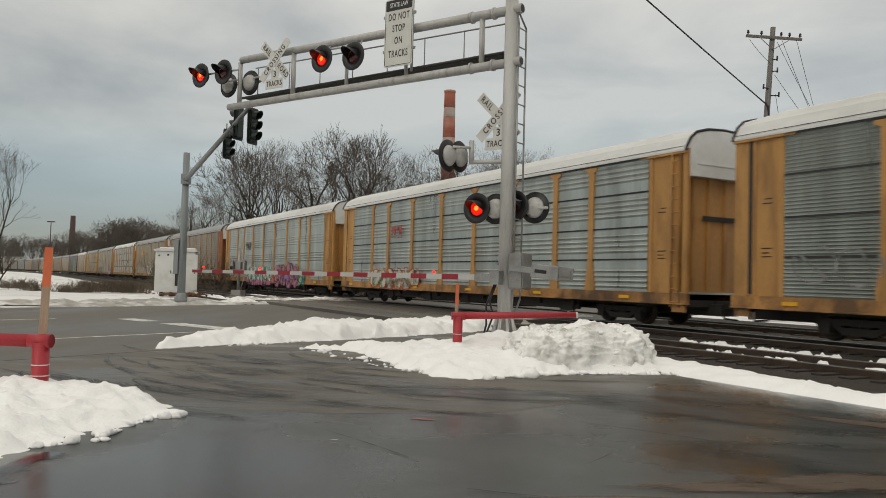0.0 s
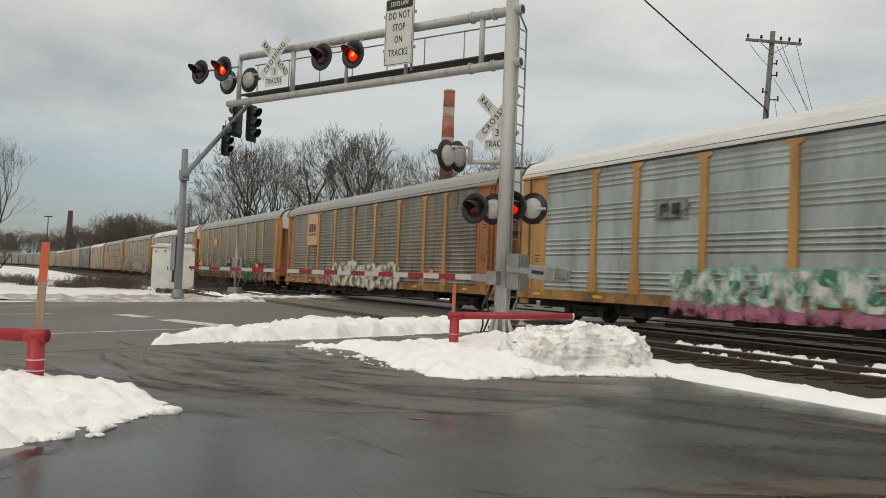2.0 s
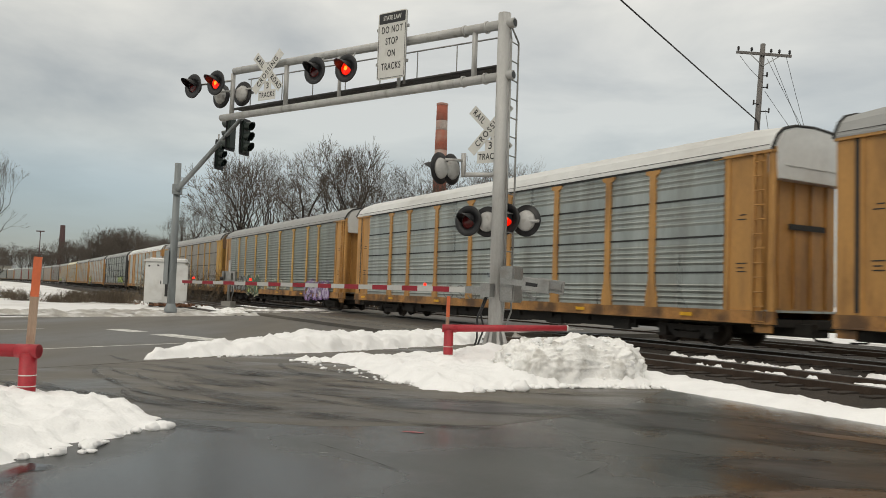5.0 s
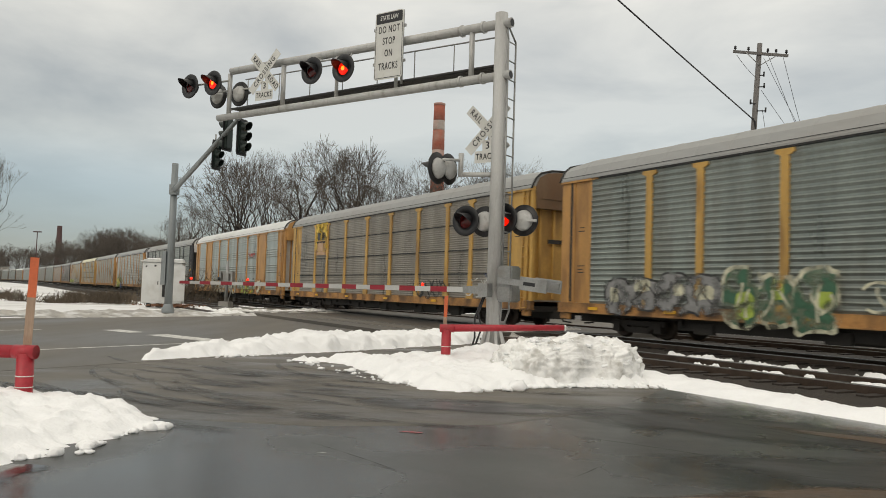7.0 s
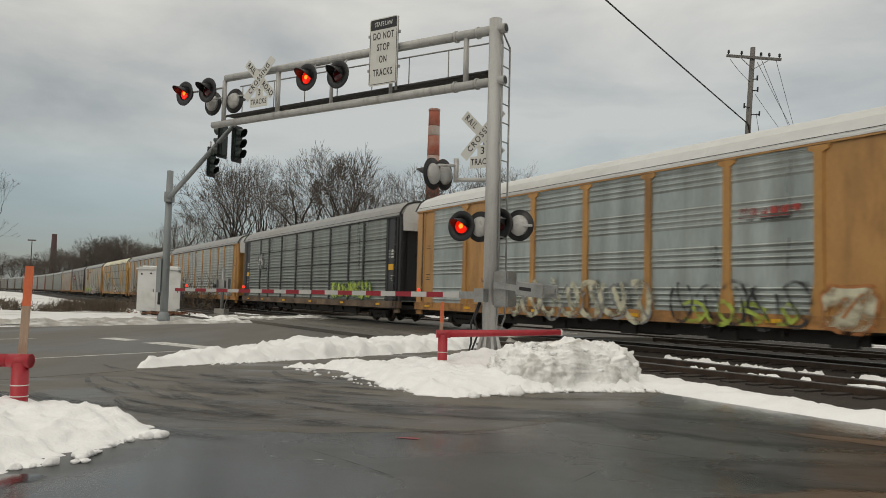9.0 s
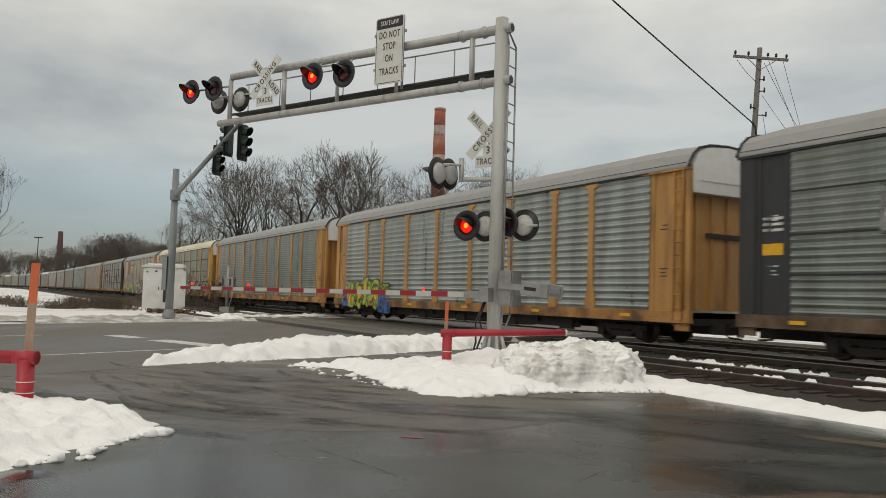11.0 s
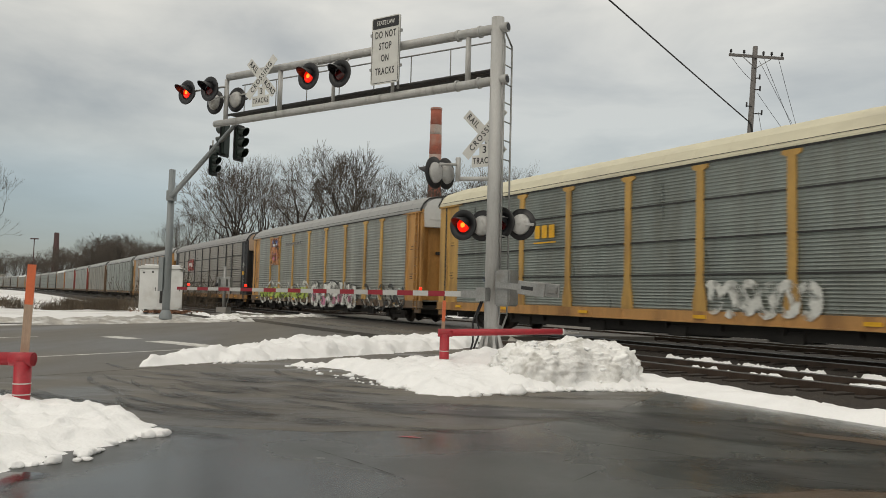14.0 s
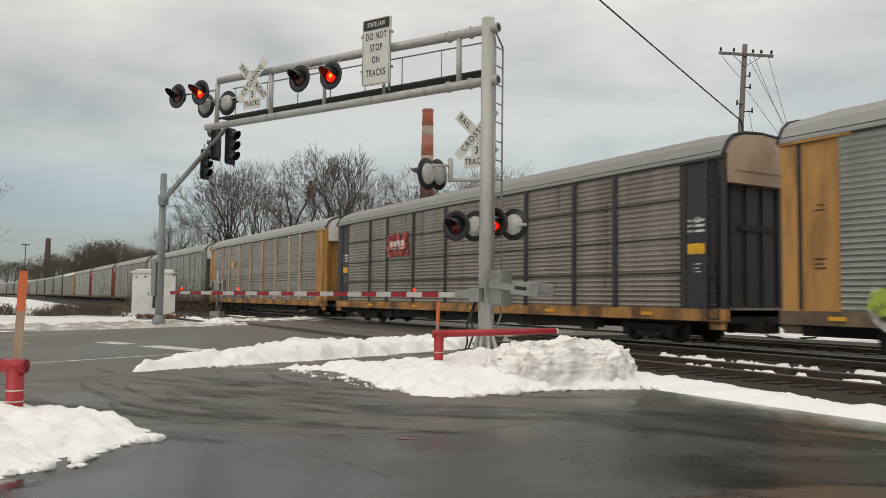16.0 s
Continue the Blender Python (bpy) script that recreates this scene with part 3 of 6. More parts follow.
A2 = [td(d, s) for d, s in ((9.9, -30), (10.0, 6), (10.25, 14), (10.6, 17.5), (12.5, 17.6), (11.75, 13), (11.0, 7.5), (10.75, 3), (10.65, -30))]
snow_bank("snow_bank", [(p.x, p.y) for p in A2], 0.14, 0.7, 0.10, SNOW, "strip of snow between the asphalt and the ballast", 0.04, 0.04, seed=41)
for L0, L1, v0, v1, h, mt, sd in ((22.0, 23.4, -40, 1, 0.10, SLUSH, 51), (22.1, 23.6, 3, 22, 0.13, SLUSH, 52), (24.6, 26.3, -40, -4, 0.12, DIRTY_SNOW, 61), (25.0, 27.0, -1, 14, 0.13, SLUSH, 62), (24.0, 26.4, 14.5, 24.5, 0.18, DIRTY_SNOW, 71)):
    poly = [rd(L, v) for L, v in ((L0, v0), (L0 + 0.2, (v0 + v1) / 2), (L0, v1), (L1, v1), (L1 - 0.2, (v0 + v1) / 2), (L1, v0))]
    snow_bank("snow_bank", [(p.x, p.y) for p in poly], h, 0.8, 0.3, mt, "ridge of ploughed snow and slush along the far road edge", 0.08, 0.2, seed=sd)
snow_bank("snow_bank", [(rd(L, v).x, rd(L, v).y) for L, v in ((5.4, 11), (5.2, 17), (6.6, 17), (7.4, 12))], 0.2, 0.5, 0.15, SLUSH, "thin slushy snow ridge beside the rails", 0.06, 0.15, seed=81)


for d0, s0, s1, w, sd in ((14.25, 8.5, 13.2, 0.12, 91), (16.45, 9.5, 16.0, 0.14, 92), (16.3, 30, 60, 0.25, 96), (11.9, 44, 75, 0.6, 97)):
    n = 8
    line = [s0 + (s1 - s0) * i / n for i in range(n + 1)]
    poly = [td(d0 + 0.05 * noise.noise(Vector((s * 2, sd, 0))), s) for s in line] + [td(d0 + w * (0.7 + 0.5 * noise.noise(Vector((s * 1.5, 0, sd)))), s) for s in reversed(line)]
    snow_bank("snow_streak", [(q.x, q.y) for q in poly], 0.09, 0.12, 0.07 if s1 < 20 else 0.14, SNOW, "thin streak of snow lying along the ballast", 0.02, 0.03, seed=sd)


def clods(name, spots, material, label, seed):
    """Lumps of (x, y, radius) or (x, y, radius, z)."""
    rng = random.Random(seed)
    bm = bmesh.new()
    for x, y, r, *lift in spots:
        m = bmesh.ops.create_icosphere(bm, subdivisions=2, radius=r)["verts"]
        sc = Vector((rng.uniform(0.8, 1.4), rng.uniform(0.8, 1.3), rng.uniform(0.5, 0.75)))
        for v in m:
            v.co = Vector((v.co.x * sc.x, v.co.y * sc.y, v.co.z * sc.z)) * (1 + 0.6 * noise.noise(v.co * (1.5 / r) + Vector((x * 3, y * 3, 0))))
            v.co += Vector((x, y, lift[0] if lift else r * 0.3))
    for f in bm.faces:
        f.smooth = True
    return tagged(part(name, bm, material), label, "snow", kind="stuff")


rng = random.Random(12)
spots = [(-3.02, 7.15, 0.06), (-2.95, 7.05, 0.04), (1.42, 12.6, 0.17), (1.25, 12.45, 0.09), (0.75, 12.2, 0.09), (0.95, 12.3, 0.06), (1.7, 12.95, 0.06), (2.2, 13.15, 0.07),
         (2.9, 13.3, 0.06), (3.4, 13.35, 0.07)]
for i in range(60):
    spots.append((2.5 + 1.5 * rng.gauss(0, 0.5), 13.25 + rng.random() * 0.35 + 0.1 * i / 60, rng.uniform(0.02, 0.06)))
FRONTS = [((rd(5.1, -4.4).x, rd(5.1, -4.4).y), (rd(4.5, 0.5).x, rd(4.5, 0.5).y), 40), ((rd(4.5, 0.5).x, rd(4.5, 0.5).y), (rd(4.25, 6).x, rd(4.25, 6).y), 30), ((-3.3, 6.7), (-2.85, 8.45), 26), ((-2.8, 16.5), (-0.5, 13.0), 30), ((-0.4, 12.9), (1.4, 12.75), 34), ((1.4, 12.9), (3.95, 13.9), 60)]
for (x0, y0), (x1, y1), n in FRONTS:
    for i in range(n):
        t = rng.random()
        spots.append((x0 + (x1 - x0) * t + rng.gauss(0, 0.09), y0 + (y1 - y0) * t + rng.gauss(0, 0.09), rng.choice((0.018, 0.025, 0.035, 0.05, 0.07))))
crust = []
for i in range(150):
    a, b = rng.uniform(0, 6.28), rng.uniform(0.05, 1.45)
    n = (math.cos(a) * math.cos(b), math.sin(a) * math.cos(b), math.sin(b))
    x, y, z = (math.copysign(abs(c) ** 0.62, c) for c in n)
    p = turn_heap @ Vector((x * 1.40, y * 0.70, z * 0.755))
    crust.append((p.x, p.y, rng.choice((0.015, 0.02, 0.025, 0.03, 0.04, 0.06)), p.z))
clods("snow_crust", crust, SNOW, "broken lumps frozen onto the ploughed heap", 17)
clods("snow_clods", spots, SNOW, "broken clods of snow at the foot of the heaps", 13)

# a red leaf and litter on the wet asphalt
smear_sheet("red_litter", "scrap", [(-0.16, 8.55, -12, 0.26, 0.07)], RED, 0.006, "small flat red scrap of litter on the asphalt", 3)
smear_sheet("white_litter", "scrap", [(-0.95, 7.35, 0, 0.09, 0.02), (5.2, 8.0, 10, 0.2, 0.03)], SIGN_WHITE, 0.006, "small white scrap of litter on the asphalt", 3)


# ---- crossing lamps ----
def lamp_unit(name, at, rear=False, lit=True, group="crossing lamps"):
    """Round black background with hood; local z looks where the lamp shines."""
    r = 0.335
    lamp = thing(name, "round black crossing signal lamp with hood and red lens" if not rear else "back of a round crossing lamp with grey housing",
                 "crossing light", at, group=group)
    bm = bmesh.new()
    lathe(bm, [(0.17, -0.004), (r, -0.004), (r, 0.012), (r - 0.015, 0.02), (0.17, 0.016), (0.17, -0.004)], n=32)
    part("background_disc", bm, BLACK, lamp)
    bm = bmesh.new()
    if rear:
        lathe(bm, [(0.0, -0.135), (0.09, -0.13), (0.165, -0.105), (0.21, -0.05), (0.222, -0.015), (0.172, -0.012), (0.15, -0.05), (0.0, -0.08)], n=28)
    else:
        lathe(bm, [(0.0, -0.20), (0.10, -0.195), (0.17, -0.16), (0.19, -0.10), (0.19, -0.015), (0.172, -0.012), (0.172, -0.10), (0.0, -0.11)], n=28)
    part("housing", bm, GREY_PAINT if rear else BLACK, lamp, "light grey domed housing" if rear else "")
    bm = bmesh.new()
    n = 18
    rows = []
    for k in range(n + 1):
        a = radians(-12 + 204 * k / n)
        reach = 0.05 + 0.33 * max(0.0, math.sin(a)) ** 0.7
        rows.append([bm.verts.new((rr * math.cos(a), rr * math.sin(a) - drop, z)) for rr, z, drop in ((0.172, 0.015, 0), (0.168, reach, 0.03), (0.160, reach, 0.03), (0.163, 0.015, 0))])
    for p, q in zip(rows, rows[1:]):
        for i in range(4):
            f = bm.faces.new((p[i], p[(i + 1) % 4], q[(i + 1) % 4], q[i]))
    bm.faces.new(rows[0]), bm.faces.new(rows[-1][::-1])
    part("hood", bm, BLACK, lamp)
    rim = bmesh.new()
    lathe(rim, [(0.158, -0.004), (0.162, 0), (0.158, 0.004)], n=24)
    lens = part("lens", rim, BLACK, lamp, "round red signal lens", (0, 0, -0.012))
    front = bmesh.new()
    lathe(front, [(0.158, 0.004), (0.13, 0.02), (0.055, 0.036)], n=24)
    back = bmesh.new()
    lathe(back, [(0.158, -0.004), (0.13, -0.02), (0.07, -0.034), (0, -0.036)], n=24)
    core = bmesh.new()
    lathe(core, [(0.055, 0.036), (0.03, 0.038), (0, 0.039)], n=20)
    part("lit_face", front, LENS_LIT, lens, "glowing red lens face")
    part("lamp_core", core, LENS_CORE, lens, "bright orange lamp core")
    part("dark_face", back, LENS_DARK, lens, "dark red lens face")
    if rear or not lit:
        lens.rotation_euler = (0, math.pi, 0)
    return lamp, lens


FLASHERS = []


def lamp_at(L, y, z, side, rear=False, turn=0.0, m=None):
    base = (RD if m is None else m) @ Matrix.Translation((L, y, z)) @ pose(0, 0, 0, 0, 0, 180 if rear else 0) @ pose(0, 0, 0, 0, 0, turn) @ FACE
    lamp, lens = lamp_unit("crossing_lamp", base, rear)
    if not rear:
        FLASHERS.append((lens, side))
    return lamp


# ---- cantilever mast ----
mast = thing("cantilever_signal_mast", "tall grey painted steel cantilever mast with twin pipe arms and ladder", "signal mast", RD)
bm = bmesh.new()
tube(bm, (0, 0, 0.45), (0, 0, 7.43), 0.158, 0.135, 24)
part("pole", bm, GREY_PAINT, mast)
bm = bmesh.new()
box(bm, (0, 0, 0.40), (0.62, 0.62, 0.06))
part("base_plate", bm, GREY_PAINT, mast)
for i in range(8):
    a = i * math.pi / 4
    bm = bmesh.new()
    tube(bm, (0.15 * math.cos(a), 0.15 * math.sin(a), 0.80), (0.25 * math.cos(a), 0.25 * math.sin(a), 0.43), 0.03, 0.045, 4)
    part("gusset", bm, GREY_PAINT, mast)
bm = bmesh.new()
box(bm, (0, 0, 0.12), (0.66, 0.66, 0.42))
part("foundation", bm, CONCRETE, mast, "concrete foundation")
for z, r, L1, rise in ((7.2, 0.105, 8.3, 0.06), (6.09, 0.10, 8.75, -0.06)):
    bm = bmesh.new()
    tube(bm, (-0.25, 0.0, z), (L1, 0.0, z + rise), r, r * 0.9, 18)
    for xx in (0.4, 0.95):
        tube(bm, (xx, 0, z), (xx + 0.05, 0, z), r + 0.025, r + 0.025, 18)
    part("arm_pipe", bm, GREY_PAINT, mast)
    # black disc on the closed end, for the darkness inside the pipe
    bm = bmesh.new()
    tube(bm, (-0.255, 0, z), (-0.26, 0, z), r * 0.75, r * 0.75, 14)
    part("pipe_opening", bm, BLACK, mast, "black disc for the shaded inside of the pipe")
for L in (0.72, 2.75, 4.55, 6.35, 8.35):
    bm = bmesh.new()
    tube(bm, (L, 0, 6.04), (L, 0, 7.2), 0.062 if L in (0.72, 6.35, 8.35) else 0.045, None, 10)
    part("strut", bm, GREY_PAINT, mast)
bm = bmesh.new()                                                   # walkway behind the lower pipe
for y in (-0.16, -0.52):
    tube(bm, (0.16, y, 6.38), (8.5, y, 6.28), 0.036, None, 5)
k = 0.2
while k < 8.4:
    box(bm, (k, -0.34, 6.38 - 0.012 * k), (0.07, 0.36, 0.03))
    k += 0.085
part("walkway", bm, UNDER_GRATE, mast, "narrow dark steel grating walkway")
bm = bmesh.new()
tube(bm, (0.15, -0.5, 7.12), (8.3, -0.5, 7.16), 0.018, None, 6)
for L in (0.4, 1.5, 2.6, 3.7, 4.8, 5.9, 7.0, 8.2):
    tube(bm, (L, -0.5, 6.2), (L, -0.5, 7.13), 0.014, None, 5)
part("handrail", bm, GALV, mast)
for y, foot in ((0.02, 0.75), (-0.30, 0.62)):                         # ladder on the side of the pole
    bm = bmesh.new()
    tube(bm, (-0.19, y, 1.15), (-0.19, y, 6.85), 0.02, None, 6)
    tube(bm, (-0.19, y, 6.85), (-0.10, -0.05, 7.25), 0.02, None, 6)
    tube(bm, (-0.19, y, 1.15), (-0.13, -0.02, foot), 0.02, None, 6)
    part("ladder_rail", bm, GALV, mast)
z = 1.2
while z < 6.85:
    bm = bmesh.new()
    tube(bm, (-0.19, -0.30, z), (-0.19, 0.02, z), 0.014, None, 6)
    part("rung", bm, GALV, mast)
    z += 0.40
for p, q, r in (((4.05, 0.0, 7.2), (4.05, 0.3, 6.8), 0.022), ((5.05, 0.0, 7.2), (5.05, 0.3, 6.87), 0.022), ((4.0, 0.15, 7.02), (5.2, 0.15, 7.05), 0.025),
                ((8.35, 0.05, 7.0), (9.65, 0.15, 7.0), 0.028), ((7.6, -0.1, 6.75), (9.2, -0.1, 6.8), 0.025), ((-0.75, -0.36, 3.05), (1.1, -0.36, 3.05), 0.03),
                ((0, 0.0, 4.0), (0.75, 0.3, 4.0), 0.05), ((0.72, 0.3, 3.95), (0.72, 0.3, 4.45), 0.055), ((0.72, 0.3, 4.3), (0.85, 0.8, 4.25), 0.03)):
    bm = bmesh.new()
    tube(bm, p, q, r, None, 8)
    part("lamp_bracket", bm, GREY_PAINT, mast)

lamp_at(4.05, 0.35, 6.70, 1)
lamp_at(5.05, 0.35, 6.77, 0)
lamp_at(8.62, 0.35, 6.90, 1)
lamp_at(9.55, 0.35, 6.92, 0)
lamp_at(8.12, -0.15, 6.66, 0, rear=True)
lamp_at(9.15, -0.3, 6.74, 0, rear=True)
lamp_at(-0.01, -0.28, 3.10, 1)
lamp_at(0.92, -0.28, 3.08, 0)
lamp_at(0.54, -0.45, 3.07, 0, rear=True)
lamp_at(-0.41, -0.45, 3.07, 0, rear=True)
lamp_at(0.99, 0.35, 4.12, 0, rear=True, turn=90)
lamp_at(0.99, 0.78, 4.08, 0, rear=True, turn=90)


def plate(bm, w, h, r=0.04, t=0.006, n=5):
    pts = []
    for cx, cy, a0 in ((w / 2 - r, h / 2 - r, 0), (-w / 2 + r, h / 2 - r, 90), (-w / 2 + r, -h / 2 + r, 180), (w / 2 - r, -h / 2 + r, 270)):
        for k in range(n):
            a = radians(a0 + 90 * k / (n - 1))
            pts.append((cx + r * math.cos(a), cy + r * math.sin(a)))
    slab(bm, pts, -t / 2, t / 2)


# sign on the arm
sign = thing("traffic_sign", "tall white sign with black letters about not stopping on tracks", "sign", RD @ Matrix.Translation((2.76, 0.30, 7.08)) @ FACE)
bm = bmesh.new()
plate(bm, 0.80, 1.56, 0.06, 0.01)
part("panel", bm, SIGN_WHITE, sign)
bm = bmesh.new()
plate(bm, 0.74, 0.24, 0.03, 0.004)
part("header_panel", bm, SIGN_BLACK, sign, "black header strip", (0, 0.635, 0.008))
bm = bmesh.new()
for x, y, w, h in ((0, -0.745, 0.70, 0.012), (0.375, -0.13, 0.012, 1.2), (-0.375, -0.13, 0.012, 1.2)):
    box(bm, (x, y, 0.007), (w, h, 0.004))
part("border", bm, SIGN_BLACK, sign)
lettering("lettering", "STATE LAW", 0.145, SIGN_WHITE, sign, Matrix.Translation((0, 0.635, 0.012)), 0.66, "white words on black")
for text, y in (("DO NOT", 0.36), ("STOP", 0.09), ("ON", -0.19), ("TRACKS", -0.49)):
    lettering("lettering", text, 0.225, SIGN_BLACK, sign, Matrix.Translation((0, y, 0.008)), 0.58, gap=1.2)
bm = bmesh.new()
for y in (-0.4, 0.4):
    box(bm, (0, y, -0.03), (0.9, 0.06, 0.04))
tube(bm, (0.3, -0.9, -0.12), (0.3, 0.8, -0.12), 0.03, None, 8)
part("bracket", bm, GALV, sign)


def crossbuck(at, group="crossbucks"):
    buck = thing("crossbuck_sign", "white crossed railroad crossing sign with black letters", "railroad sign", at, group=group)
    for k, (text, ang) in enumerate((("RAIL ROAD", -45), ("CROSSING", 45))):
        bm = bmesh.new()
        plate(bm, 1.34, 0.23, 0.012, 0.008)
        blade = part("blade", bm, SIGN_WHITE, buck, at=Matrix.Translation((0, 0, 0.012 * k)) @ pose(0, 0, 0, 0, 0, ang))
        if k == 0:
            for word, x in (("RAIL", -0.42), ("ROAD", 0.42)):
                lettering("lettering", word, 0.19, SIGN_BLACK, blade, Matrix.Translation((x, 0, 0.006)), 0.8, gap=1.25)
        else:
            lettering("lettering", text, 0.19, SIGN_BLACK, blade, Matrix.Translation((0, 0, 0.006)), 0.86, gap=1.3)
    bm = bmesh.new()
    plate(bm, 0.26, 0.26, 0.02, 0.008)
    count = part("count_plate", bm, SIGN_WHITE, buck, at=(0, -0.36, -0.01))
    lettering("lettering", "3", 0.22, SIGN_BLACK, count, Matrix.Translation((0, 0, 0.006)))
    bm = bmesh.new()
    plate(bm, 0.62, 0.26, 0.02, 0.008)
    words = part("tracks_plate", bm, SIGN_WHITE, buck, at=(0, -0.60, 0.004))
    lettering("lettering", "TRACKS", 0.19, SIGN_BLACK, words, Matrix.Translation((0, 0, 0.006)), 0.72, gap=1.15)
    bm = bmesh.new()
    tube(bm, (0, 0.1, -0.05), (0, -0.7, -0.05), 0.022, None, 8)
    part("bracket", bm, GALV, buck)
    return buck


crossbuck(RD @ Matrix.Translation((6.80, 0.22, 7.0)) @ FACE)
crossbuck(RD @ Matrix.Translation((0.44, -0.30, 5.06)) @ FACE)

# ---- gate beside the mast ----
gate = thing("crossing_gate", "lowered red and white striped crossing gate arm with small red lamps", "crossing gate", RD)
bm = bmesh.new()
box(bm, (0.02, 0.34, 1.58), (0.22, 0.20, 0.28))
box(bm, (0.33, 0.36, 1.58), (0.36, 0.10, 0.15))
part("pivot_bracket", bm, GALV, gate)
bm = bmesh.new()
box(bm, (-0.33, -0.02, 1.72), (0.34, 0.42, 0.74))
r = bmesh.ops.bevel(bm, geom=bm.edges, offset=0.03, segments=2, affect="EDGES")
part("mechanism_box", bm, GALV, gate, "grey steel gate mechanism housing")
for y in (0.26, -0.30):
    bm = bmesh.new()
    box(bm, (-0.78, y, 1.74), (1.1, 0.04, 0.12), pose(0, 0, 0, 0, -5, 0))
    part("counterweight_arm", bm, GALV, gate)
for y in (0.31, -0.35):
    bm = bmesh.new()
    box(bm, (-1.06, y, 1.71), (0.60, 0.05, 0.27), pose(0, 0, 0, 0, -6, 0))
    bmesh.ops.bevel(bm, geom=bm.edges, offset=0.012, segments=1, affect="EDGES")
    weight = part("counterweight", bm, GALV, gate, "flat grey counterweight plate")
    # thin black bar on the solid plate paints the shade of its slot
    bm = bmesh.new()
    box(bm, (-0.98, y + 0.026, 1.72), (0.26, 0.012, 0.07), pose(0, 0, 0, 0, -6, 0))
    part("adjusting_slot", bm, BLACK, weight, "black bar for the shaded adjusting slot")
arm_end, k, L = 9.3, 0, 0.52
while L < arm_end - 0.02:
    step = 0.42 if k % 2 else 0.40
    bm = bmesh.new()
    thick = 0.115 - 0.004 * L
    box(bm, (L + step / 2, 0.36, 1.58 - 0.002 * L), (step, 0.05, thick))
    part("arm_stripe", bm, STRIPE_RED if k % 2 else STRIPE_WHITE, gate)
    L += step
    k += 1
for L in (1.56, 6.93, 9.1):
    bm = bmesh.new()
    lathe(bm, [(0, 0.065), (0.026, 0.055), (0.032, 0.035), (0.032, 0.0), (0, 0)], n=14)
    part("arm_lamp", bm, GATE_GLOW, gate, "small glowing red lamp", (L, 0.36, 1.64))
bm = bmesh.new()
lathe(bm, [(0, 0.10), (0.03, 0.09), (0.04, 0.06), (0.04, 0.0), (0, 0)], n=12)
part("arm_lamp", bm, BLACK, gate, "small unlit lamp", (8.0, 0.36, 1.63))
for pts in ([(0.10, 0.2, 1.45), (0.22, 0.25, 1.1), (0.12, 0.26, 0.8), (0.30, 0.3, 0.3)], [(0.14, 0.2, 1.45), (0.30, 0.25, 1.0), (0.28, 0.26, 0.6), (0.36, 0.3, 0.25)]):
    bm = bmesh.new()
    path_tube(bm, pts, 0.02)
    part("hose", bm, BLACK, gate, "black cable conduit")
bm = bmesh.new()
box(bm, (0.1, 0.17, 1.95), (0.05, 0.02, 0.2))
part("notice_plate", bm, SPRAY["blue"], gate, "small blue notice plate")


# ---- red pipe gates with wooden marker stakes ----
def pipe_gate(name, post, top, end, r, label):
    g = thing(name, label, "barrier gate", Matrix.Translation(post))
    bm = bmesh.new()
    tube(bm, (0, 0, -0.35), (0, 0, top - 0.02), r, r, 20)
    part("post", bm, RED, g)
    for z in (top * 0.35, top * 0.55):
        bm = bmesh.new()
        tube(bm, (0, 0, z), (0, 0, z + 0.012), r + 0.004, None, 20)
        part("tape_band", bm, SIGN_WHITE, g, "thin white band")
    bm = bmesh.new()
    e = Vector(end) - Vector(post)
    e.z = 0
    way = e.normalized()
    tube(bm, way * -0.12 + Vector((0, 0, top)), Vector((e.x, e.y, end[2])), r * 0.8, r * 0.62, 18)
    tube(bm, way * -0.12 + Vector((0, 0, top)), way * 0.14 + Vector((0, 0, top)), r * 0.84, r * 0.84, 18)
    part("rail", bm, RED, g)
    bm = bmesh.new()
    q = Vector((e.x, e.y, end[2]))
    tube(bm, q, q + way * 0.03, r * 0.64, None, 16)
    part("end_cap", bm, SIGN_WHITE, g, "white end cap")
    return g


def stake(at, height, w, label):
    g = thing("marker_stake", label, "stake", at)
    bm = bmesh.new()
    box(bm, (0, 0, height * 0.35 - 0.15), (w, w * 0.6, height * 0.70 + 0.3))
    part("lower_part", bm, STAKE, g)
    bm = bmesh.new()
    box(bm, (0, 0, height * 0.85), (w, w * 0.6, height * 0.30))
    part("painted_top", bm, ORANGE, g, "faded orange painted top")
    return g


pipe_gate("pipe_gate", (0.31, 14.6, 0.1), 0.75, (2.50, 14.75, 0.82), 0.088, "red painted steel pipe gate standing in the snow")
pipe_gate("pipe_gate", (-4.62, 9.2, 0.05), 0.62, (-8.6, 9.4, 0.62), 0.095, "red painted steel pipe gate post with a long rail")
stake(pose(0.27, 14.75, 0.15, 0, 1, 10), 1.29, 0.06, "thin wooden stake with orange painted top")
stake(pose(-4.70, 9.35, 0.2, 0, 1.5, 20), 1.56, 0.088, "wooden stake with bright orange painted top")
PUDDLE = mat("puddle_water", (0.03, 0.029, 0.027), 0.05, var=0.1, bump=0, spec=0.6)
worn(PUDDLE, 0.44, 0.54, 1.6)
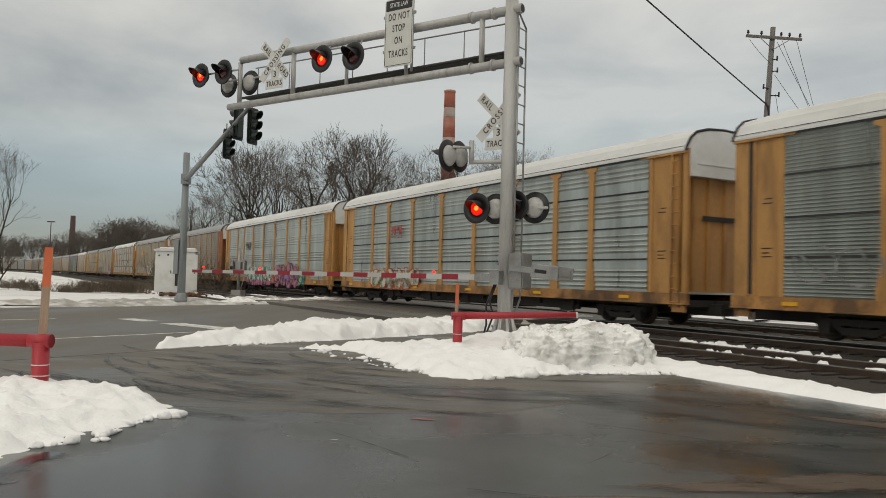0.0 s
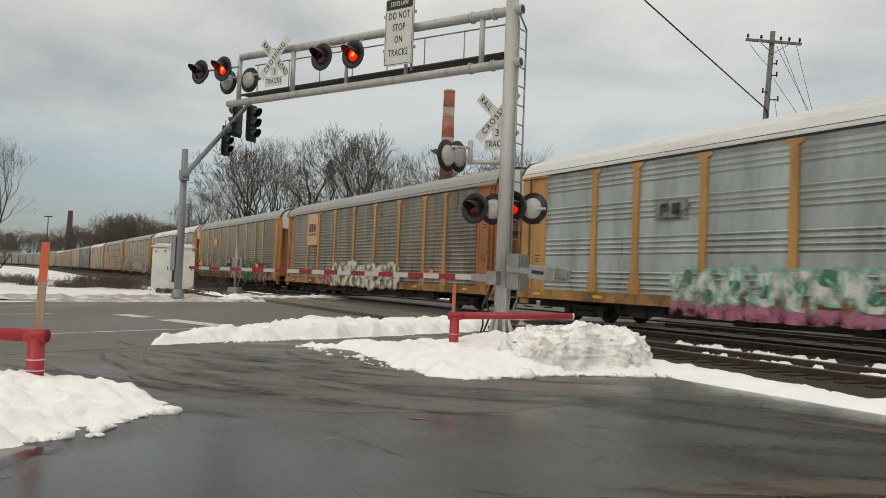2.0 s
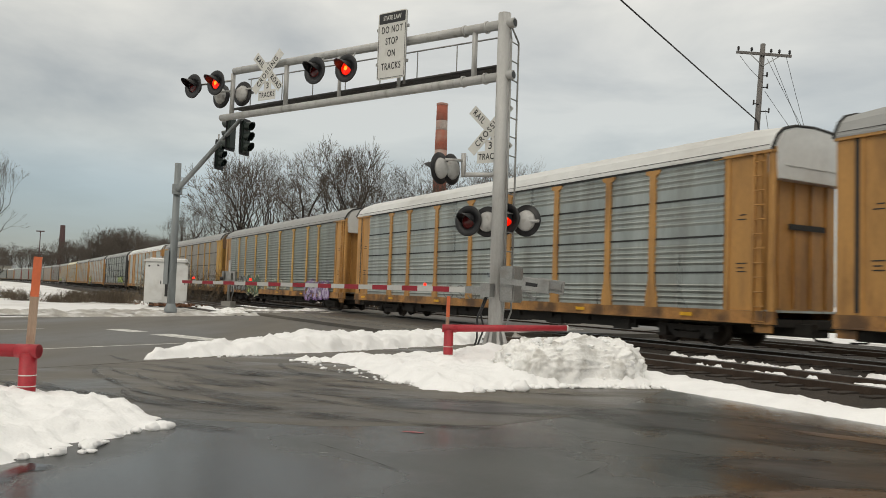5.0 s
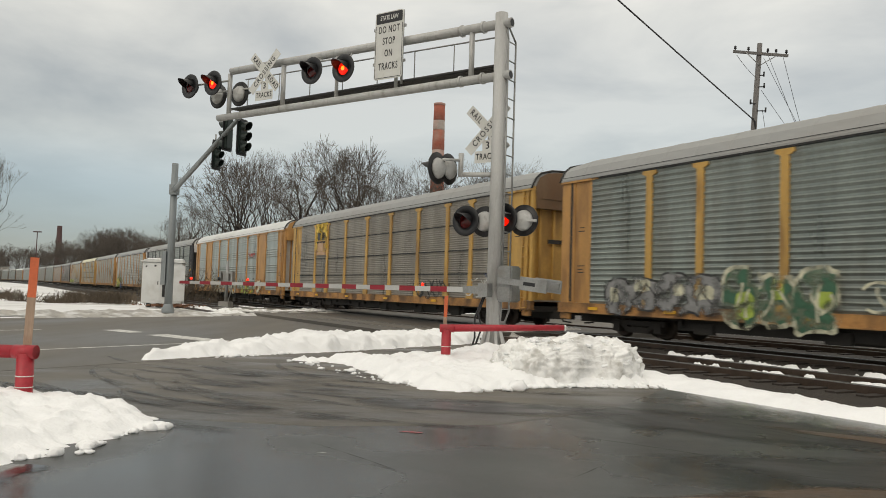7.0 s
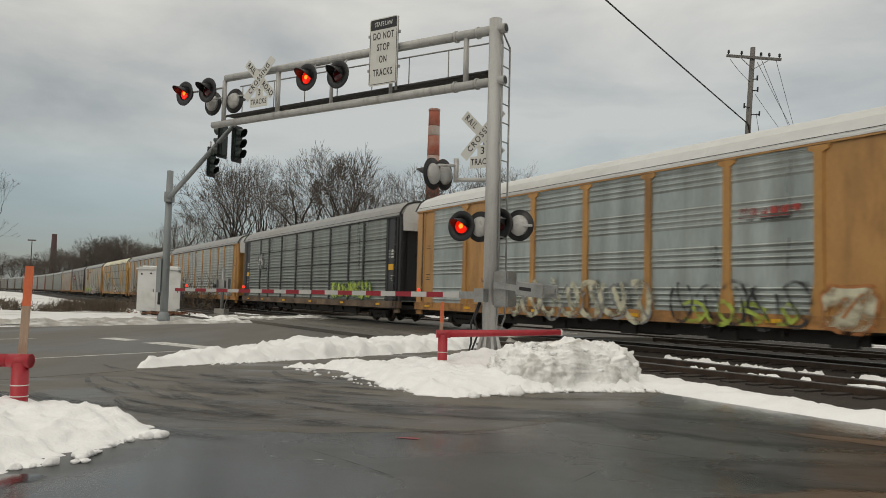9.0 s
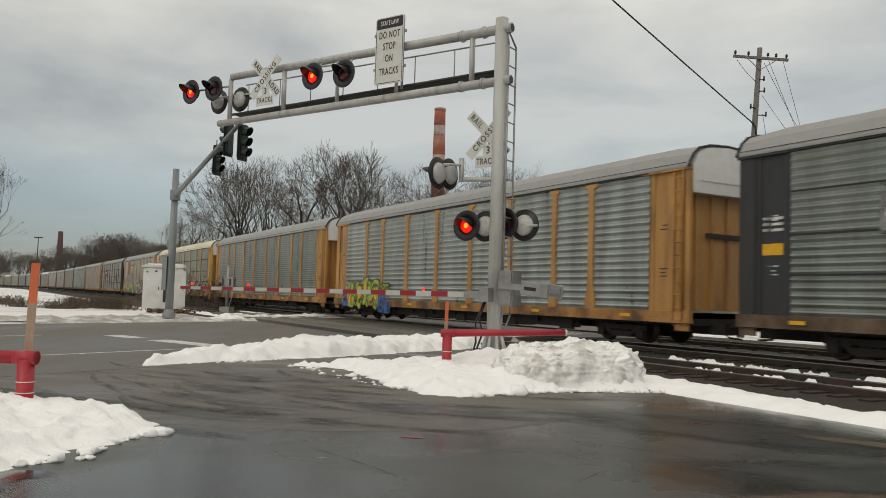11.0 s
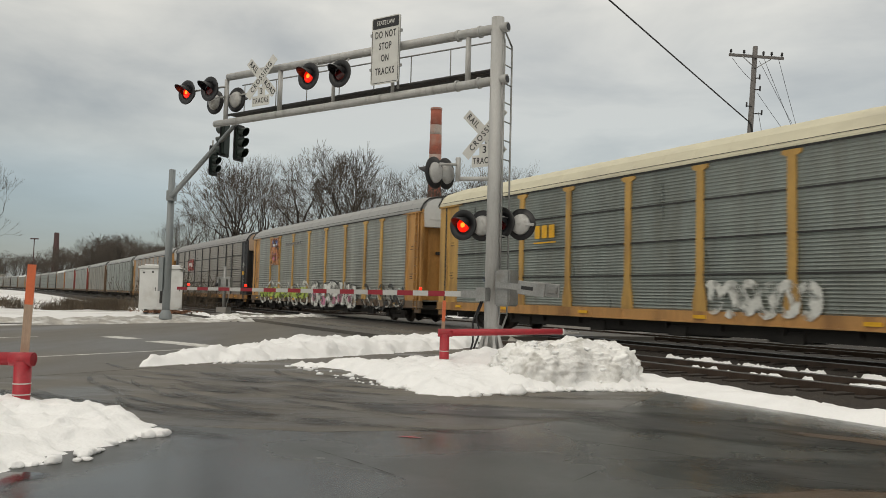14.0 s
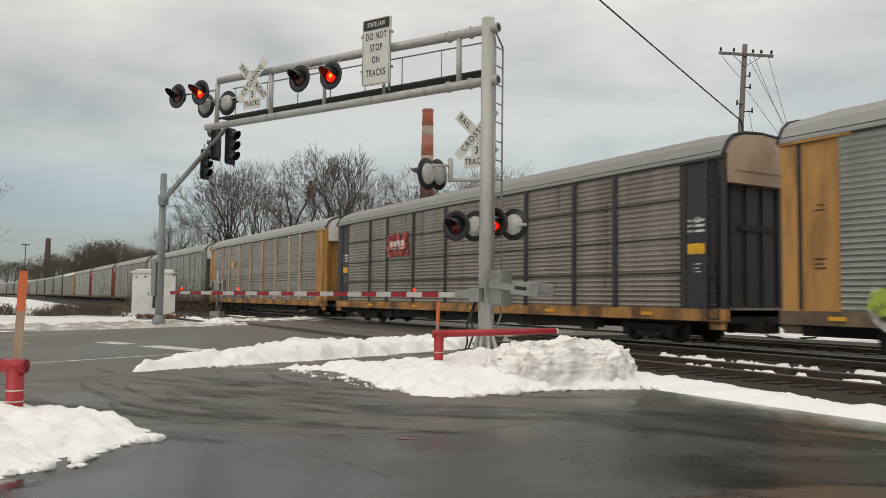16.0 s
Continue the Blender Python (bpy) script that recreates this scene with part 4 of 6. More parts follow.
for k, (px, py, rx, ry) in enumerate(((-3.2, 5.95, 0.42, 0.5),)):
    bm = bmesh.new()
    pts = []
    for i in range(28):
        a = 2 * math.pi * i / 28
        w = 1 + 0.55 * noise.noise(Vector((math.cos(a) * 1.5, math.sin(a) * 1.5, k + 0.5)))
        pts.append((px + rx * w * math.cos(a), py + ry * w * math.sin(a)))
    slab(bm, pts, -0.02, 0.004)
    tagged(part("puddle", bm, PUDDLE), "shallow puddle of meltwater on the asphalt", "puddle", kind="structure")

# ---- across the road: signal pole, cabinet, far gate ----
pole = thing("traffic_signal_pole", "grey steel traffic signal pole with a long rising mast arm", "signal pole", (-13.15, 40, 0))
bm = bmesh.new()
tube(bm, (0, 0, 0.1), (0.0, 0, 7.6), 0.20, 0.16, 18)
lathe(bm, [(0.3, 0.05), (0.32, 0.2), (0.22, 0.45), (0.2, 0.5)], n=18)
part("pole", bm, POLE_GREY, pole)
ARM_A, ARM_B = Vector((0.1, -0.2, 6.25)), Vector((6.75, -14.4, 7.0))
bm = bmesh.new()
tube(bm, ARM_A, ARM_B, 0.13, 0.07, 14)
box(bm, (0.05, -0.1, 6.25), (0.4, 0.4, 0.5))
part("mast_arm", bm, POLE_GREY, pole)
bm = bmesh.new()
box(bm, (-0.28, -0.05, 2.3), (0.22, 0.3, 1.7))
part("control_box", bm, POLE_GREY, pole, "slim grey steel box on the pole")


def signal_head(x, y, z_mid, turn, label):
    """Three lights one above the other, each with its visor; faces local +y."""
    h = thing("traffic_signal", label, "traffic light", pose(x, y, z_mid, 0, 0, turn), group="traffic signals on the mast arm")
    bm = bmesh.new()
    box(bm, (0, 0, 0), (0.34, 0.20, 1.06))
    bmesh.ops.bevel(bm, geom=bm.edges, offset=0.03, segments=2, affect="EDGES")
    part("housing", bm, DARK_GREEN, h)
    bm = bmesh.new()
    plate(bm, 0.5, 1.22, 0.06, 0.006)
    part("back_plate", bm, BLACK, h, at=pose(0, 0.02, 0, 90))
    for k in (-1, 0, 1):
        bm = bmesh.new()
        rows = []
        for i in range(15):
            a = radians(-50 + 280 * i / 14)
            reach = 0.12 + 0.16 * (math.sin(a) * 0.5 + 0.5)
            rows.append([bm.verts.new((r * math.cos(a), y, r * math.sin(a))) for r, y in ((0.15, 0.1), (0.145, 0.1 + reach), (0.135, 0.1 + reach), (0.14, 0.1))])
        for p, q in zip(rows, rows[1:]):
            for i in range(4):
                bm.faces.new((p[i], p[(i + 1) % 4], q[(i + 1) % 4], q[i]))
        part("visor", bm, DARK_GREEN, h, at=(0, 0, 0.345 * k))
        bm = bmesh.new()
        lathe(bm, [(0.14, 0.0), (0.08, 0.025), (0, 0.03)], pose(0, 0, 0, -90), 18)
        part("lens", bm, LENS_OFF, h, at=(0, 0.1, 0.345 * k))
    bm = bmesh.new()
    tube(bm, (0, -0.05, 0.5), (0, -0.05, 0.85), 0.03, None, 8)
    part("hanger", bm, GALV, h)
    return h


signal_head(-6.42, 26.0, 6.41, -118, "dark green three-light traffic signal hung from the arm")
signal_head(-7.45, 28.2, 6.92, 62, "back of a dark traffic signal hung from the arm")
signal_head(-8.90, 32.0, 6.78, -118, "dark three-light traffic signal hung below the arm")

cab = thing("signal_cabinet", "white metal railway signal cabinet on a gravel pad beside the tracks", "equipment cabinet", pose(-17.55, 52.6, 0.05, 0, 0, 12))
bm = bmesh.new()
box(bm, (-0.1, 0, 1.5), (2.5, 1.9, 2.7))
bmesh.ops.bevel(bm, geom=bm.edges, offset=0.06, segments=2, affect="EDGES")
part("body", bm, CABINET, cab)
bm = bmesh.new()
box(bm, (-0.1, 0, 2.9), (2.68, 2.1, 0.10))
box(bm, (-0.1, 0, 2.98), (2.4, 1.8, 0.10))
part("roof", bm, CABINET, cab)
bm = bmesh.new()
box(bm, (0, 0, 3.06), (2.2, 1.5, 0.08))
part("snow_cap", bm, SNOW, cab, "thin snow on the roof")
for x in (-0.75, 0.75):
    bm = bmesh.new()
    box(bm, (x, -0.965, 1.5), (1.1, 0.03, 2.3))
    door = part("door", bm, CABINET, cab)
    bm = bmesh.new()
    box(bm, (x + 0.4, -1.0, 1.5), (0.04, 0.05, 0.22))
    part("handle", bm, BLACK, door)
bm = bmesh.new()
box(bm, (0.10, -0.985, 1.55), (0.34, 0.03, 1.9))
part("louvre_panel", bm, SEAM_GAP, cab, "dark louvred vent panel")
bm = bmesh.new()
box(bm, (-1.1, -0.98, 2.55), (0.1, 0.06, 0.1))
box(bm, (-0.55, -0.98, 2.6), (0.12, 0.06, 0.1))
part("fittings", bm, BLACK, cab)
for x in (-0.9, -0.3, 0.3, 0.9):
    bm = bmesh.new()
    box(bm, (x, -0.5, 0.05), (0.22, 0.9, 0.26))
    part("skid_block", bm, SEAM_GAP, cab)
bm = bmesh.new()
tube(bm, (-0.6, 0, 3.0), (-0.6, 0, 3.5), 0.03, None, 6)
tube(bm, (-0.6, 0, 3.1), (-0.45, 0, 3.1), 0.15, 0.12, 8)
part("vent_pipe", bm, GALV, cab)

fg = thing("crossing_gate_stand", "small grey far-side gate stand with crossed brackets", "gate stand", pose(-13.75, 53.5, 0, 0, 0, -20))
bm = bmesh.new()
tube(bm, (0, 0, 0.3), (0, 0, 3.2), 0.11, 0.09, 12)
part("post", bm, GALV, fg)
bm = bmesh.new()
box(bm, (0, 0, 0.22), (0.75, 0.6, 0.46))
part("foundation", bm, CONCRETE, fg)
bm = bmesh.new()
for x in (-0.45, 0.45):
    box(bm, (x, 0, 2.05), (0.14, 0.3, 0.8))
box(bm, (0, 0, 2.4), (1.0, 0.12, 0.14))
box(bm, (0, 0, 1.8), (1.0, 0.12, 0.10))
box(bm, (0, 0, 2.1), (0.42, 0.3, 0.5))
part("mechanism", bm, GALV, fg)
bm = bmesh.new()
path_tube(bm, [(0.3, 0, 1.7), (0.4, 0, 1.2), (0.2, 0, 0.6), (0.25, 0, 0.3)], 0.03)
part("conduit", bm, GALV, fg)
bm = bmesh.new()
rng = random.Random(77)
for i in range(260):
    x, y = rng.gauss(-16.3, 0.8), rng.gauss(50.3, 0.5)
    m = pose(0, 0, 0, rng.uniform(-40, 40), rng.uniform(-40, 40), rng.uniform(0, 360))
    box(bm, (x, y, 0.1 + 0.12 * rng.random()), (0.18, 0.12, 0.01), m)
tagged(part("leaf_litter", bm, LEAF_LITTER), "heap of brown dead leaves by the cabinet", "leaves", kind="stuff")


# ---- power pole and cables ----
pp = thing("utility_pole", "weathered wooden utility pole with crossarm, insulators and brackets", "utility pole", pose(15.80, 40, 0, 0, 3.0, 0))
bm = bmesh.new()
tube(bm, (-0.12, 0, -0.2), (0, 0, 14.9), 0.19, 0.125, 14)
part("pole", bm, WOOD_POLE, pp)
bm = bmesh.new()
box(bm, (0.0, -0.17, 14.32), (2.7, 0.11, 0.13), pose(0, 0, 0, 0, 3.5, -12))
part("crossarm", bm, WOOD_POLE, pp)
bm = bmesh.new()
tube(bm, (-0.75, -0.2, 14.3), (0, -0.15, 13.7), 0.022, None, 6)
tube(bm, (0.75, -0.2, 14.22), (0, -0.15, 13.7), 0.022, None, 6)
part("brace", bm, GALV, pp)
for x in (-1.25, -0.6, 0.35, 0.75, 1.25):
    bm = bmesh.new()
    lathe(bm, [(0.03, 0), (0.03, 0.08), (0.075, 0.1), (0.05, 0.17), (0.07, 0.2), (0.03, 0.26), (0, 0.27)], n=10)
    part("insulator", bm, BLACK, pp, at=(x * 0.98, -0.17 - 0.2 * x, 14.37 - 0.06 * x))
for z, x in ((11.7, -0.35), (11.35, 0.45), (12.6, 0.3), (13.2, 0.25)):
    bm = bmesh.new()
    tube(bm, (0, -0.1, z), (x, -0.15, z + 0.02), 0.03, None, 6)
    tube(bm, (x, -0.15, z - 0.05), (x, -0.15, z + 0.2), 0.045, None, 8)
    part("bracket", bm, BLACK, pp)


def cable(name, a, b, sag, r, label, n=24):
    a, b = Vector(a), Vector(b)
    bm = bmesh.new()
    pts = [a.lerp(b, i / n) - Vector((0, 0, sag * 4 * (i / n) * (1 - i / n))) for i in range(n + 1)]
    path_tube(bm, pts, r, 5)
    return tagged(part(name, bm, CABLE), label, "cable")


cable("overhead_cable", (16.15, 39.9, 10.95), (-12.1, 10, 17.8), 0.1, 0.034, "thick black overhead cable running from the utility pole", 40)
bm = bmesh.new()
path_tube(bm, [(16.15, 39.85, 10.95), (16.3, 39.85, 10.75), (16.36, 39.85, 10.3), (16.3, 39.85, 9.0)], 0.045)
part("cable_drop", bm, CABLE, None)
tagged(bpy.data.objects["cable_drop"], "black cable end running down the utility pole", "cable")
for x0, z0, x1, z1, y1 in ((17.75, 14.2, 22.1, 10.1, 46), (16.75, 14.1, 22.7, 9.7, 46), (17.0, 14.2, 22.2, 9.9, 46), (16.65, 12.4, 22.3, 9.9, 46), (15.35, 14.2, 16.35, 13.0, 39.8), (16.7, 11.4, 19.0, 9.0, 44)):
    cable("service_wire", (x0, 39.9, z0), (x1, y1, z1), 0.08, 0.012, "thin wire running down from the utility pole", 10)

# ---- chimneys and far building ----
ch = thing("factory_chimney", "tall brick chimney painted in faded red and white bands", "chimney", (0.55, 160, 0))
bands = [(0, 12, BRICK_WHITE), (12, 20.5, BRICK_RED), (20.5, 25.5, BRICK_RED), (25.5, 30.5, BRICK_WHITE), (30.5, 34.6, BRICK_RED), (34.6, 36.6, BRICK_WHITE), (36.6, 40, BRICK_RED)]
for z0, z1, mt in bands:
    bm = bmesh.new()
    r0, r1 = 1.75 - 0.016 * z0, 1.75 - 0.016 * z1
    tube(bm, (0, 0, z0), (0, 0, z1 - 0.05), r0, r1, 28)
    part("band", bm, mt, ch)
bm = bmesh.new()
tube(bm, (0, 0, 39.7), (0, 0, 40.1), 1.2, 1.2, 28)
part("rim", bm, BRICK_WHITE, ch)
ch = thing("far_chimney", "slim dark brick chimney far behind the trees", "chimney", (-234.7, 500, 0))
bm = bmesh.new()
tube(bm, (0, 0, 0), (0, 0, 35.8), 2.4, 1.45, 20)
part("shaft", bm, BRICK_DARK, ch)
ch = thing("far_mast", "thin far lattice mast with a small head", "mast", (-243.5, 490, 0))
bm = bmesh.new()
tube(bm, (0, 0, 0), (0, 0, 31), 0.35, 0.25, 6)
box(bm, (0, 0, 31), (5, 0.5, 0.7))
part("mast_tube", bm, BRICK_DARK, ch)
hs = thing("far_building", "low pale industrial building far beyond the tracks", "building", pose(-258, 470, 0, 0, 0, 25))
bm = bmesh.new()
box(bm, (0, 0, 4.2), (15, 12, 8.4))
part("wall", bm, BUILDING, hs)
bm = bmesh.new()
box(bm, (0, 0, 8.6), (15.6, 12.6, 0.5))
part("roof", bm, BUILDING_ROOF, hs)
for i in range(3):
    bm = bmesh.new()
    box(bm, (-4.5 + 4.5 * i, -6.05, 5), (2.0, 0.2, 1.6))
    part("window", bm, SEAM_GAP, hs)


# ---- bare trees ----
def bare_tree(seed, height, spread, fork=0.35, leaders=1):
    """A crooked trunk that divides again and again into limbs, branches and fine twigs."""
    rng = random.Random(seed)
    trunk, crown = bmesh.new(), bmesh.new()
    deepest = 8

    def grow(p, way, length, r, level):
        segs = 6 if level == 0 else 4 if level < 5 else 2
        r_end = r * (0.80 if level < 3 else 0.72)
        sides = 8 if level == 0 else 6 if level < 3 else 4 if level < 5 else 3
        for k in range(segs):
            q = p + way * (length / segs)
            r0, r1 = r + (r_end - r) * k / segs, r + (r_end - r) * (k + 1) / segs
            tube(trunk if level < 4 else crown, p, q, max(r0, 0.007), max(r1, 0.007), sides, False)
            p = q
            wander = 0.05 if level == 0 else 0.10
            way = (way + Vector((rng.gauss(0, wander), rng.gauss(0, wander), rng.gauss(0.03, wander * 0.7)))).normalized()
            if 1 <= level < deepest - 1 and k == segs // 2 and rng.random() < 0.5:
                spur(p, way, length * rng.uniform(0.4, 0.7), r1 * 0.5, min(deepest, level + 3))
        if level < deepest:
            for j in range(3 if rng.random() < (0.7 if level < 2 else 0.17) else 2):
                spur(p, way, length * rng.uniform(0.66, 0.92) * (0.62 if level == 0 else 1), r_end * (0.86 if j == 0 else rng.uniform(0.55, 0.75)), level + 1, 0.45 if j == 0 else 1)

    def spur(p, way, length, r, level, open_by=1.0):
        a = rng.uniform(0, 6.28)
        side = way.cross(Vector((math.cos(a), math.sin(a), 0.3))).normalized()
        go = (way + side * spread * rng.uniform(0.8, 1.7) * open_by + Vector((0, 0, 0.10))).normalized()
        grow(p, go, length, r, level)

    for i in range(leaders):
        lean = 0.04 if leaders == 1 else 0.2
        grow(Vector((0.3 * i, 0.1 * i, -0.1)), Vector((rng.gauss(0, lean), rng.gauss(0, lean), 1)).normalized(), height * fork * rng.uniform(0.85, 1.1), height * 0.0145 / leaders ** 0.4, 0)
    top = max(v.co.z for v in crown.verts)
    for b in (trunk, crown):
        bmesh.ops.scale(b, vec=(height / top,) * 3, verts=b.verts)
    return trunk, crown


TREES = []
for k, (h, sp, fk, ld) in enumerate(((14, 0.50, 0.22, 1), (15, 0.42, 0.30, 1), (12, 0.52, 0.20, 2), (10, 0.55, 0.2, 1), (13, 0.46, 0.28, 1), (9, 0.5, 0.16, 3))):
    t, c = bare_tree(100 + k, h, sp, fk, ld)
    tree = thing("bare_tree", "leafless deciduous tree with fine brown winter twigs", "tree", (-60 - 9 * k, 150, 0), group="bare trees behind the tracks")
    part("trunk", t, BARK, tree)
    part("crown", c, TWIG, tree)
    TREES.append((tree, h))
rng = random.Random(9)
first = set()


def plant(k, az, dist, height):
    least = 31 / math.sin(radians(max(az + TRACK_TURN, 3.2)))
    if least > dist and az > -29:
        height, dist = 1.5 + (height - 1.5) * least / dist, least * (1 + 0.15 * (dist % 1))
    tree, h = TREES[k]
    s = height / h
    m = Matrix.Translation((math.sin(radians(az)) * dist, math.cos(radians(az)) * dist, -0.05)) @ pose(0, 0, 0, 0, 0, rng.uniform(0, 360))
    if k not in first:
        first.add(k)
        tree.matrix_basis = m @ Matrix.Scale(s, 4)
    else:
        copy = copy_thing(tree, m)
        copy.scale = (s, s, s)


# (azimuth, height above the ground seen from the eye in degrees of rise)
RIDGE = [(-18.3, 4.6), (-16.8, 5.6), (-15.2, 7.0), (-13.6, 9.3), (-12.2, 10.0), (-10.6, 8.6), (-9.2, 9.8), (-7.5, 8.4), (-6.0, 10.8), (-4.4, 8.2), (-2.9, 9.4), (-1.4, 8.6),
         (0.6, 9.4), (2.4, 9.0), (4.2, 10.2), (6.0, 9.6), (7.6, 9.4), (9.2, 8.4)]
for i, (az, rise) in enumerate(RIDGE):
    dist = 72 + 8 * ((i * 7) % 5) / 4
    plant((1, 0, 4, 2, 1)[i % 5], az + rng.uniform(-0.3, 0.3), dist, 1.5 + dist * math.tan(radians(rise)))
for i in range(10):                                        # second rank and undergrowth
    az = -19.5 + 30 * rng.random()
    base = 8.2 + 1.0 * math.sin(az * 0.35 + 1) if az > -14 else 4.6
    dist = rng.uniform(85, 125)
    plant((0, 2, 4, 3, 5)[i % 5], az, dist, 1.5 + dist * math.tan(radians(base * rng.uniform(0.5, 0.85))))
for i in range(44):                                        # distant rank towards the bend
    az = -29.5 + 12.5 * i / 44 + rng.uniform(-0.2, 0.2)
    dist = rng.uniform(230, 330)
    rise = 2.0 + 1.5 * max(0.0, (az + 28) / 11) + rng.uniform(-0.3, 0.5)
    if -23.5 < az < -20.5:
        rise += 0.7
    plant((2, 5, 3, 4)[i % 4], az, dist, max(3, 1.5 + dist * math.tan(radians(rise))))
plant(1, -29.25, 60, 10.0)
plant(4, -33.4, 60, 12.0)
plant(5, -29.6, 75, 4.6)


def shrub(seed, label_mat, h, w):
    rng = random.Random(seed)
    bm = bmesh.new()
    for i in range(150):
        p = Vector((rng.gauss(0, w), rng.gauss(0, w * 0.6), 0))
        way = Vector((rng.gauss(0, 0.45), rng.gauss(0, 0.45), 1)).normalized()
        length = h * rng.uniform(0.4, 1.0)
        q = p + way * length
        tube(bm, p, q, 0.022, 0.008, 3, False)
        for k in range(3):
            b = p.lerp(q, rng.uniform(0.4, 0.95))
            tube(bm, b, b + (way + Vector((rng.gauss(0, 0.7), rng.gauss(0, 0.7), 0.2))).normalized() * length * 0.35, 0.012, 0.006, 3, False)
    return bm


for k in range(3):
    ob = part("shrub", shrub(300 + k, None, 0.95, 0.8), BRUSH)
    tagged(ob, "tangle of dry brown brush in the snow", "shrub", group="brush beside the tracks")
    ob.matrix_basis = pose(-22 - k, 56 + k, 0)
    for i in range(3):
        az, dist = rng.uniform(-28.6, -21.0), rng.uniform(56, 82)
        x, y = math.sin(radians(az)) * dist, math.cos(radians(az)) * dist
        c2 = copy_thing(ob, pose(x, y, -0.05, 0, 0, rng.uniform(0, 360)))
        s = rng.uniform(0.5, 1.15)
        c2.scale = (s, s, s * rng.uniform(0.7, 1.1))
for k in range(2):                                         # low scrub between the trunks behind the train
    ob = part("shrub", shrub(320 + k, None, 3.2, 2.2), BRUSH)
    tagged(ob, "tangle of dry brown brush below the trees", "shrub", group="brush below the trees")
    ob.matrix_basis = pose(-18 - 5 * k, 70, 0)
    for i in range(14):
        az, dist = rng.uniform(-20, 11), rng.uniform(66, 100)
        dist = max(dist, 31 / math.sin(radians(az + TRACK_TURN)))
        c2 = copy_thing(ob, pose(math.sin(radians(az)) * dist, math.cos(radians(az)) * dist, -0.05, 0, 0, rng.uniform(0, 360)))
        s = rng.uniform(0.8, 1.6)
        c2.scale = (s, s, s)


# ---- the train ----
PITCH, BODY, HALF_W = 28.6, 26.9, 1.53
SILL_Z, PANEL_Z0, PANEL_Z1 = 0.83, 1.17, 5.38


def panel_mesh(length, ribs, grid):
    """Corrugated steel side panel on the near side, from z 0 up; its face looks to -x."""
    def make():
        bm = bmesh.new()
        prof, z, h = [], 0.0, PANEL_Z1 - PANEL_Z0
        step = h / max(ribs, 1)
        if ribs == 20:                                     # four bands of ribs with flat strips between
            step = 0.165
            feet = [band * 1.13 + 0.08 + step * i for band in range(4) for i in range(4)]
        else:
            feet = [i * step for i in range(ribs)]
        prof.append((0.0, 0.0))
        deep = 0.17 * step
        for z in feet:
            prof += [(0.0, z + 0.004), (-deep, z + step * 0.42), (-deep, z + step * 0.46), (0.0, z + step * 0.66)]
        prof.append((0.0, h))
        a, b = [bm.verts.new((x, -length / 2, z)) for x, z in prof], [bm.verts.new((x, length / 2, z)) for x, z in prof]
        for i in range(len(prof) - 1):
            bm.faces.new((a[i], a[i + 1], b[i + 1], b[i]))
        back = [bm.verts.new(c) for c in ((0.05, -length / 2, 0), (0.05, length / 2, 0), (0.05, length / 2, h), (0.05, -length / 2, h))]
        bm.faces.new(back)
        bm.faces.new([a[0], b[0], back[1], back[0]]), bm.faces.new([a[-1], b[-1], back[2], back[3]])
        return bm
    return ("panel", round(length, 3), ribs), make


def post_mesh(style):
    def make():
        bm = bmesh.new()
        h = PANEL_Z1 - PANEL_Z0
        w = 0.09 if style == "thin" else 0.125
        outline = [(-w, 0.8), (-w, h - 0.26), (-w * 2.3, h - 0.19), (-w * 2.3, h - 0.09), (w * 2.3, h - 0.09), (w * 2.3, h - 0.19), (w, h - 0.26), (w, 0.8), (w * 1.9, 0.25), (w * 1.9, -0.02),
                   (-w * 1.9, -0.02), (-w * 1.9, 0.25)] if style != "thin" else [(-w, -0.02), (-w, h), (w, h), (w, -0.02)]
        out, back = [bm.verts.new((-0.058, y, z)) for y, z in outline], [bm.verts.new((0.02, y, z)) for y, z in outline]
        bm.faces.new(out), bm.faces.new(back[::-1])
        for i in range(len(outline)):
            j = (i + 1) % len(outline)
            bm.faces.new((out[i], out[j], back[j], back[i]))
        return bm
    return ("post", style), make


def roof_mesh():
    bm = bmesh.new()
    prof = [(-1.60, 5.36), (-1.60, 5.42), (-1.56, 5.50), (-1.42, 5.79), (-1.18, 6.01), (-0.7, 6.15), (0, 6.20), (0.7, 6.15), (1.18, 6.01), (1.42, 5.79), (1.56, 5.50), (1.60, 5.42), (1.60, 5.36), (0, 5.34)]
    rows, n = [], 22
    for i in range(n):
        y0 = -BODY / 2 + BODY * i / n
        for y, k in ((y0, 1.0), (y0 + 0.05, 1.012), (y0 + 0.10, 1.0)):
            rows.append((y, k))
    rows.append((BODY / 2, 1.0))
    rings = []
    for y, k in rows:
        end = max(0.0, abs(y) - (BODY / 2 - 0.7)) / 0.7
        rings.append([bm.verts.new((x * k, y, 5.36 + (z - 5.36) * k * (1 - 0.12 * end * end))) for x, z in prof])
    for p, q in zip(rings, rings[1:]):
        for i in range(len(prof)):
            j = (i + 1) % len(prof)
            f = bm.faces.new((p[i], p[j], q[j], q[i]))
    bm.faces.new(rings[0]), bm.faces.new(rings[-1][::-1])
    return bm


def end_mesh():
    """The boxed end bay behind its corner posts."""
    bm = bmesh.new()
    h = PANEL_Z1 - PANEL_Z0
    box(bm, (0, -0.18, PANEL_Z0 + h / 2), (2.98, 1.40, h))
    return bm


